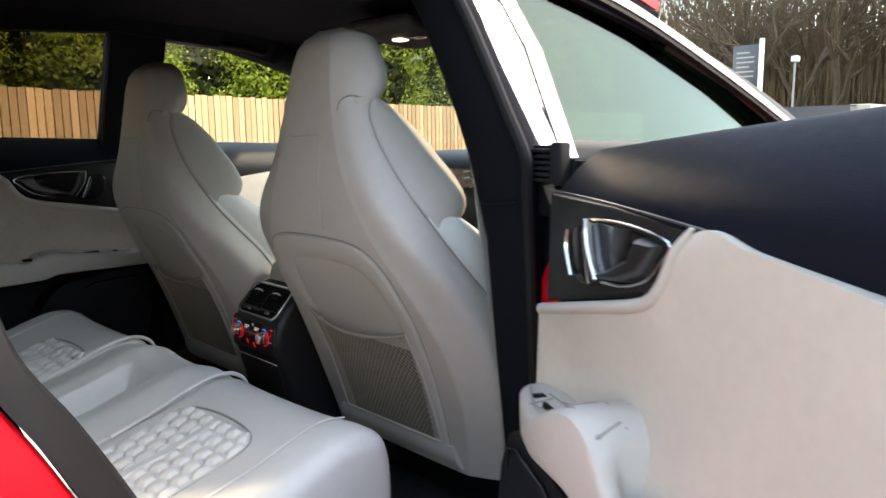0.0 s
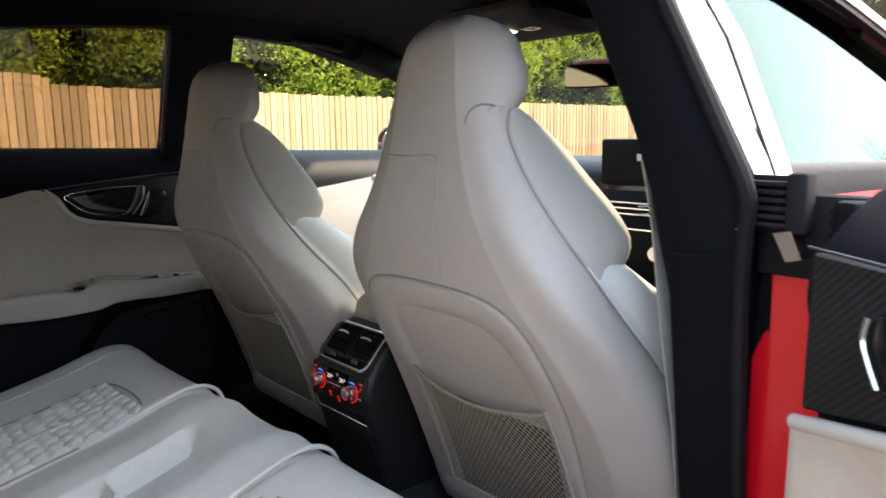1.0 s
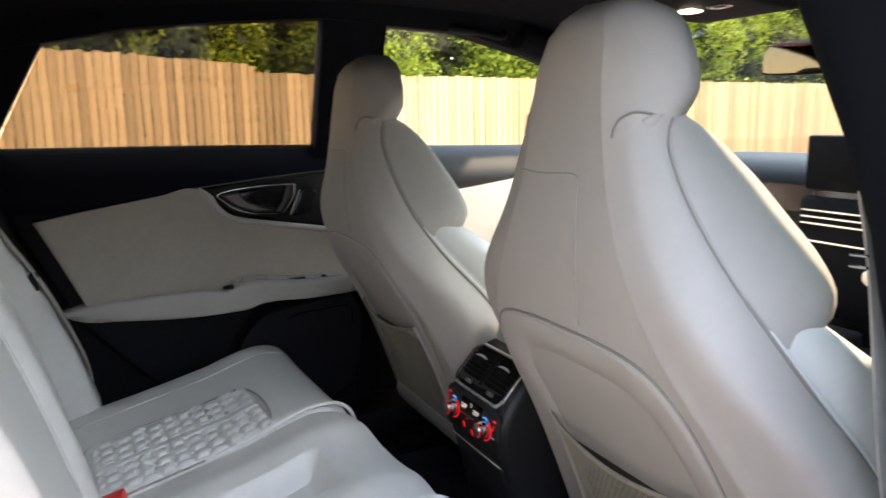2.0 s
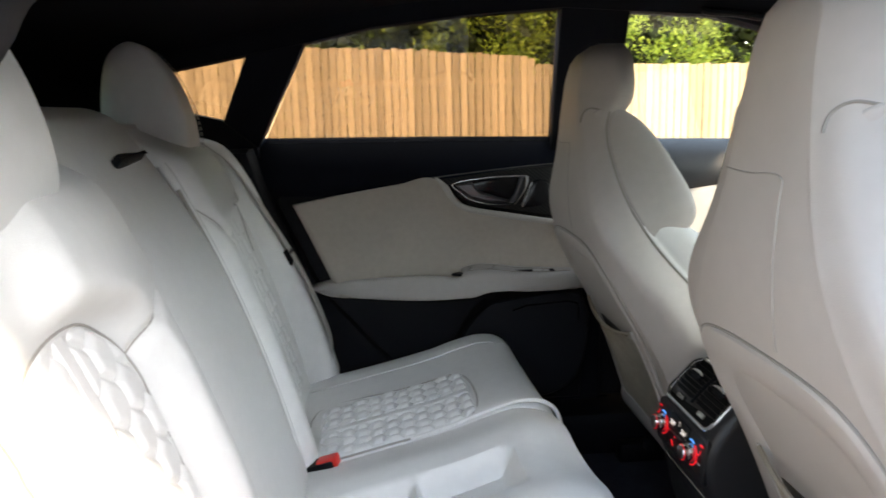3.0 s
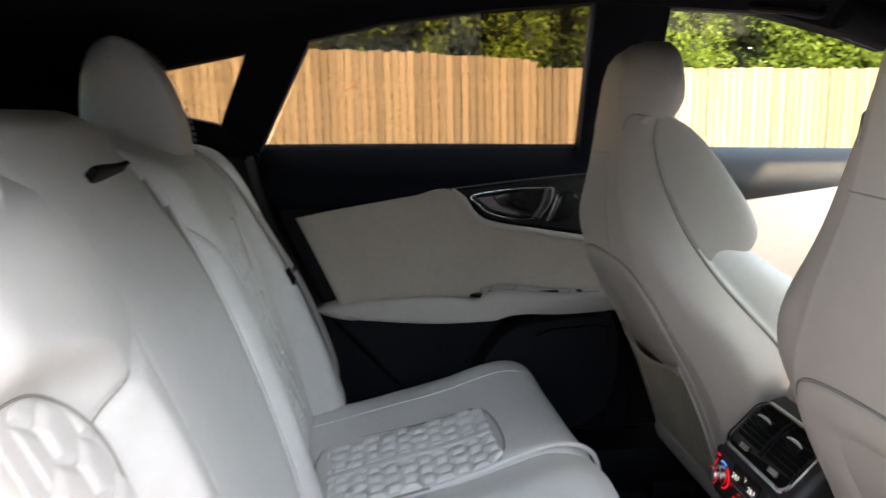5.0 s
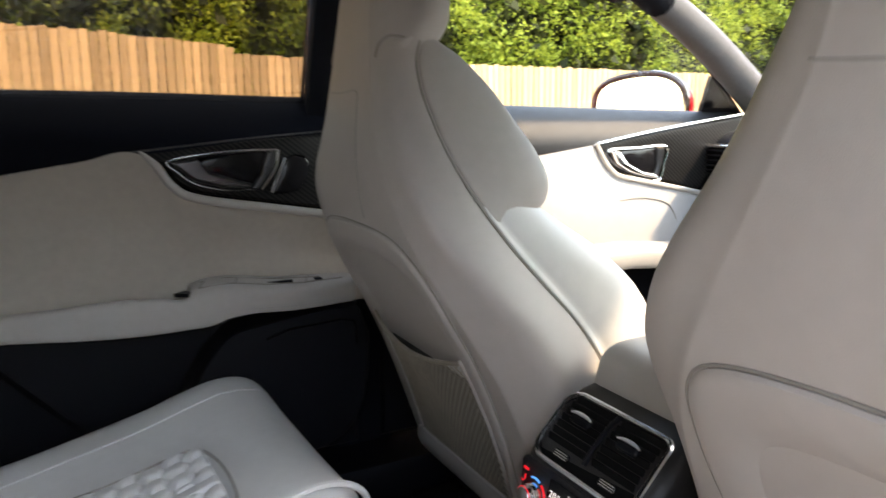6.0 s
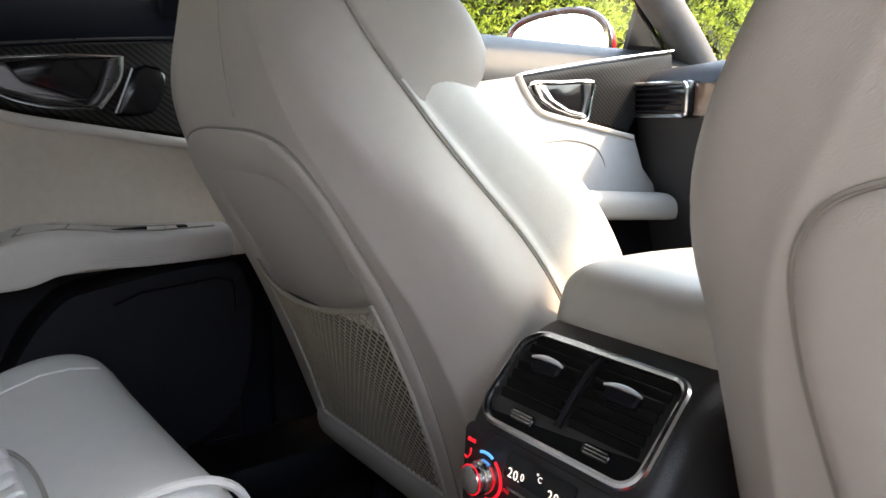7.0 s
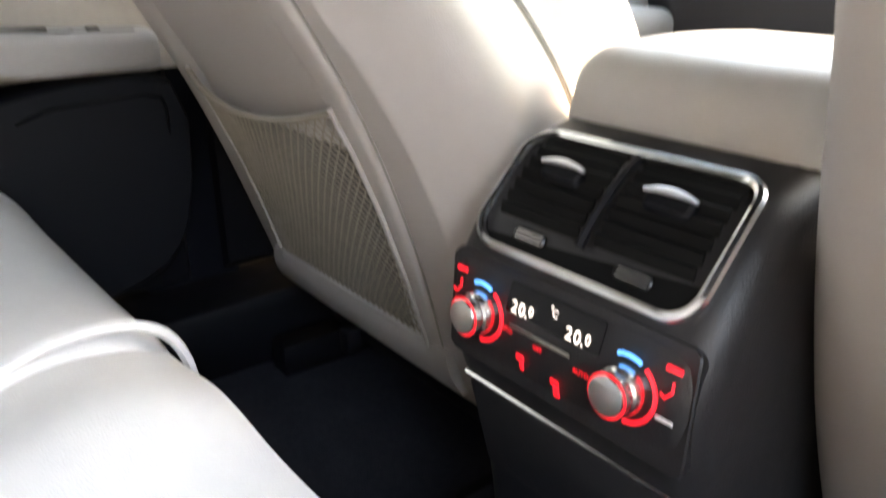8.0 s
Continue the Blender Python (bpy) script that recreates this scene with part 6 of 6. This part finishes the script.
rng = random.Random(4)
rest = bmesh.new()
y = -14.0
count = 0
while y < 17:
    h = fence_top(y) - 0.05 + rng.uniform(-0.012, 0.012)
    if -7.5 < y < 16 and count < 300:
        ob = new("board", board_mesh(h))
        ob.location = (rng.uniform(-0.004, 0.004), y - 3.0, 0.05)
        ob.parent = FENCE
        count += 1
    else:
        loft(rest, [[(FX, y, z), (FX + 0.022, y, z), (FX + 0.013, y + 0.094, z), (FX, y + 0.094, z)] for z in (0.05, 0.05 + h)])
    y += 0.104 + rng.uniform(-0.003, 0.003)
tagged(part("further_boards", rest, FENCE_WOOD, FENCE, "fence boards further off"), kind="stuff")
for z in (0.35, 1.0, 1.5):
    bm = bmesh.new()
    box(bm, FX - 0.05, FX - 0.001, -14, 17, z, z + 0.08)
    part("rail", bm, FENCE_WOOD, FENCE, "timber fence rail")

# ---- hedge of conifers ----
def sprays(centres, outward, size, n, seed, long, wide):
    """Places of four-cornered leaves: n round each centre, leaning outwards and up."""
    g = np.random.default_rng(seed)
    c = np.repeat(np.array(centres), n, 0)
    o = np.repeat(np.array(outward), n, 0)
    k = len(c)
    p = c + g.normal(0, 1, (k, 3)) * size * 0.5
    a = o * 0.8 + g.uniform(-1, 1, (k, 3)) + np.array((0, 0, 0.25))
    a /= np.linalg.norm(a, axis=1)[:, None]
    b = np.cross(a, g.uniform(-1, 1, (k, 3)))
    b /= np.linalg.norm(b, axis=1)[:, None] + 1e-6
    l, w = g.uniform(*long, (k, 1)), g.uniform(*wide, (k, 1))
    v = np.stack([p - b * w * 0.3, p + a * l * 0.5 - b * w, p + a * l, p + a * l * 0.5 + b * w], 1)
    return v.reshape(-1, 3)


def leaf_mesh(name, v, mat, parent):
    me = bpy.data.meshes.new(name)
    k = len(v) // 4
    me.vertices.add(len(v))
    me.vertices.foreach_set("co", (v - np.array(BASES[parent.name])).astype(np.float32).ravel())
    me.loops.add(4 * k)
    me.loops.foreach_set("vertex_index", np.arange(4 * k, dtype=np.int32))
    me.polygons.add(k)
    me.polygons.foreach_set("loop_start", np.arange(0, 4 * k, 4, dtype=np.int32))
    me.polygons.foreach_set("loop_total", np.full(k, 4, dtype=np.int32))
    me.update(calc_edges=True)
    me.materials.append(mat)
    ob = new(name, me)
    ob.parent = parent
    return ob


def clump(verts, faces, c, size, n, rg):
    for _ in range(n):
        p = c + Vector((rg.gauss(0, 1), rg.gauss(0, 1), rg.gauss(0, 1))) * size * 0.5
        a = Vector((rg.uniform(-1, 1), rg.uniform(-1, 1), rg.uniform(-0.6, 1.0))).normalized()
        b = a.cross(Vector((rg.uniform(-1, 1), rg.uniform(-1, 1), rg.uniform(-1, 1)))).normalized()
        l, w = rg.uniform(0.10, 0.22), rg.uniform(0.03, 0.07)
        i = len(verts)
        verts += [p - b * w * 0.4, p + a * l * 0.5 - b * w, p + a * l, p + a * l * 0.5 + b * w]
        faces.append((i, i + 1, i + 2, i + 3))


def foliage(name, verts, faces, mat, parent):
    me = bpy.data.meshes.new(name)
    me.from_pydata([v - BASES[parent.name] for v in verts], [], faces)
    me.materials.append(mat)
    ob = new(name, me)
    ob.parent = parent
    return ob


rng = random.Random(11)
y = -16.0
while y < 18:
    x = FX - 1.7 + rng.uniform(-0.4, 0.3)
    h = rng.uniform(5.5, 7.0)
    t = thing("conifer", (x, y, 0), "tall dense green conifer of a hedge behind the fence", "tree", "hedge conifers")
    bm = bmesh.new()
    tube(bm, [(x, y, 0), (x + 0.05, y, h * 0.5), (x, y + 0.05, h * 0.95)], [0.14, 0.09, 0.02], 7)
    for k in range(10):
        z = 0.8 + k * 0.5
        a = rng.uniform(0, 6.3)
        tube(bm, [(x, y, z), (x + 0.8 * math.cos(a), y + 0.8 * math.sin(a), z + 0.35)], [0.035, 0.01], 5)
    part("trunk", bm, BARK, t)
    centres, outward = [], []
    near = -6 < y < 20
    while len(centres) < (620 if near else 250):
        z = rng.uniform(0.8, h)
        r = (1.25 if z < 4 else 1.25 * (h - z) / (h - 4) + 0.1) * math.sqrt(rng.uniform(0.25, 1.0)) * (0.8 + 0.35 * noise.noise(Vector((y, z * 0.9, x))))
        a = rng.uniform(0, 6.283)
        q = Vector((x + r * math.cos(a), y + r * math.sin(a), z))
        if noise.noise(q * 1.9) > 0.02 or rng.random() < 0.06:
            centres.append(q)
            outward.append((math.cos(a), math.sin(a), 0.3))
    # Dark filler leaves behind the sprays stand in for shaded gaps.
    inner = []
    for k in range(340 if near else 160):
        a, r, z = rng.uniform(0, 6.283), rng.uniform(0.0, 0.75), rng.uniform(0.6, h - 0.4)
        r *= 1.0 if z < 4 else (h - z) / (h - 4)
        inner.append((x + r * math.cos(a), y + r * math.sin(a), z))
    leaf_mesh("gap_shade_leaves", sprays(inner, [(0, 0, 0.2)] * len(inner), 0.4, 22, int(y * 100) % 997, (0.14, 0.28), (0.05, 0.09)), INNER_SHADE, t)
    leaf_mesh("crown", sprays(centres, outward, 0.22, 46, int(y * 100) % 1000, (0.05, 0.12), (0.012, 0.03)), LEAVES, t)
    y += rng.uniform(1.25, 1.7)

# ---- bare trees ahead ----
def bare_tree(x, y, h, seed, ivy):
    rg = random.Random(seed)
    t = thing("bare_tree", (x, y, 0), "leafless tree with spreading limbs" + (" and ivy on its trunk" if ivy else ""), "tree", "bare trees")
    bm = bmesh.new()
    ends = []
    def grow(p, d, r, l, depth):
        pts, rr = [p], [r]
        for k in range(4):
            d = (d + Vector((rg.uniform(-1, 1), rg.uniform(-1, 1), rg.uniform(-0.35, 0.6))) * 0.22).normalized()
            p = p + d * l / 4
            pts.append(p)
            rr.append(r * (1 - 0.12 * (k + 1)))
        tube(bm, pts, rr, 6 if depth < 2 else 4)
        if depth < 5:
            for _ in range(3 if depth else 6):
                q = pts[rg.randint(2, 4)]
                e = (d + Vector((rg.uniform(-1, 1), rg.uniform(-1, 1), rg.uniform(-0.4, 0.8))) * 1.0).normalized()
                grow(q, e, r * 0.55, l * rg.uniform(0.6, 0.8), depth + 1)
    grow(Vector((x, y, 0)), Vector((0, 0, 1)), h * 0.016, h * 0.34, 0)
    part("trunk", bm, BARK, t)
    if ivy:
        verts, faces = [], []
        for k in range(160):
            z = rg.uniform(0.5, h * 0.6)
            a = rg.uniform(0, 6.283)
            r = h * 0.04 * rg.uniform(0.6, 1.6)
            clump(verts, faces, Vector((x + r * math.cos(a), y + r * math.sin(a), z)), 0.5, 14, rg)
        foliage("ivy", verts, faces, IVY, t)

for i, (x, y, h, ivy) in enumerate(((-13.0, 36, 13, False), (-9.5, 33, 12, False), (-6.5, 37, 14, True), (-3.5, 35, 13, False), (-1.0, 38, 12, True), (3, 36, 13, False), (8, 38, 12, False), (-17, 38, 12, False), (-11, 30, 11, False), (-8, 40, 15, False), (-5, 31, 10, True))):
    bare_tree(x, y, h, 20 + i, ivy)

# thicket behind them
rng = random.Random(8)
TH = thing("thicket", (-4, 41, 0), "brown leafless thicket of thin stems at the edge of the car park", "thicket", kind="stuff")
bm = bmesh.new()
for k in range(14000):
    x, y = rng.uniform(-32, 24), rng.uniform(39, 50)
    h = rng.uniform(4, 13.5)
    tube(bm, [(x, y, 0), (x + rng.uniform(-0.6, 0.6), y, h * 0.5), (x + rng.uniform(-1.2, 1.2), y + rng.uniform(-0.5, 0.5), h)], [0.03, 0.022, 0.006], 3)
part("stems", bm, WOODS, TH)

# ---- sign, post and van ----
SIGN = thing("sign_board", (-9.9, 25, 0), "dark navy sign board on a white post with unreadable pale lines", "sign")
bm = bmesh.new()
box(bm, -9.64, -9.5, 24.95, 25.05, 0, 4.18, 0.01)
part("post", bm, WHITE_PAINT, SIGN, "white post")
bm = bmesh.new()
box(bm, -10.55, -9.645, 24.97, 25.03, 2.3, 4.0, 0.01)
bd = part("board", bm, NAVY, SIGN, "dark navy board")
for k in range(8):
    bm = bmesh.new()
    z = 3.72 - 0.16 * k
    box(bm, -10.42, -10.42 + (0.62 if k % 3 else 0.45), 24.962, 24.969, z, z + 0.05)
    part("line", bm, SIGN_GREY, bd)
POST = thing("lamp_post", (-6.55, 20, 0), "slim grey post with a white camera lamp head", "post")
bm = bmesh.new()
tube(bm, [(-6.55, 20, 0), (-6.52, 20, 3.05)], 0.028, 8)
part("pole", bm, SIGN_GREY, POST)
bm = bmesh.new()
box(bm, -6.60, -6.42, 19.88, 20.08, 2.88, 3.03, 0.03)
part("head", bm, WHITE_PAINT, POST, "white lamp head")
VAN = thing("parked_van", (-4.0, 16.5, 0), "dark blue parked van with a pale roof box at the rear", "van")
bm = bmesh.new()
loft(bm, [[(-5.1, y, z), (-5.0, y, z + 0.75), (-4.85, y, z + 1.25 - e), (-3.4, y, z + 1.25 - e), (-3.25, y, z + 0.75), (-3.15, y, z)] for y, z, e in ((15.0, 0.3, 0.0), (16.5, 0.3, -0.02), (18.2, 0.3, 0.05), (19.3, 0.3, 0.5))])
part("body", bm, GREY_VAN, VAN, "dark blue van body")
bm = bmesh.new()
box(bm, -3.55, -3.15, 15.0, 17.6, 1.2, 1.56, 0.04)
part("roof_box", bm, PALE_BOX, VAN, "pale roof box")
for x in (-4.95, -3.3):
    for y in (15.7, 18.4):
        bm = bmesh.new()
        tube(bm, [(x - 0.1, y, 0.33), (x + 0.1, y, 0.33)], 0.33, 20)
        part("wheel", bm, TYRE, VAN, "black tyre")
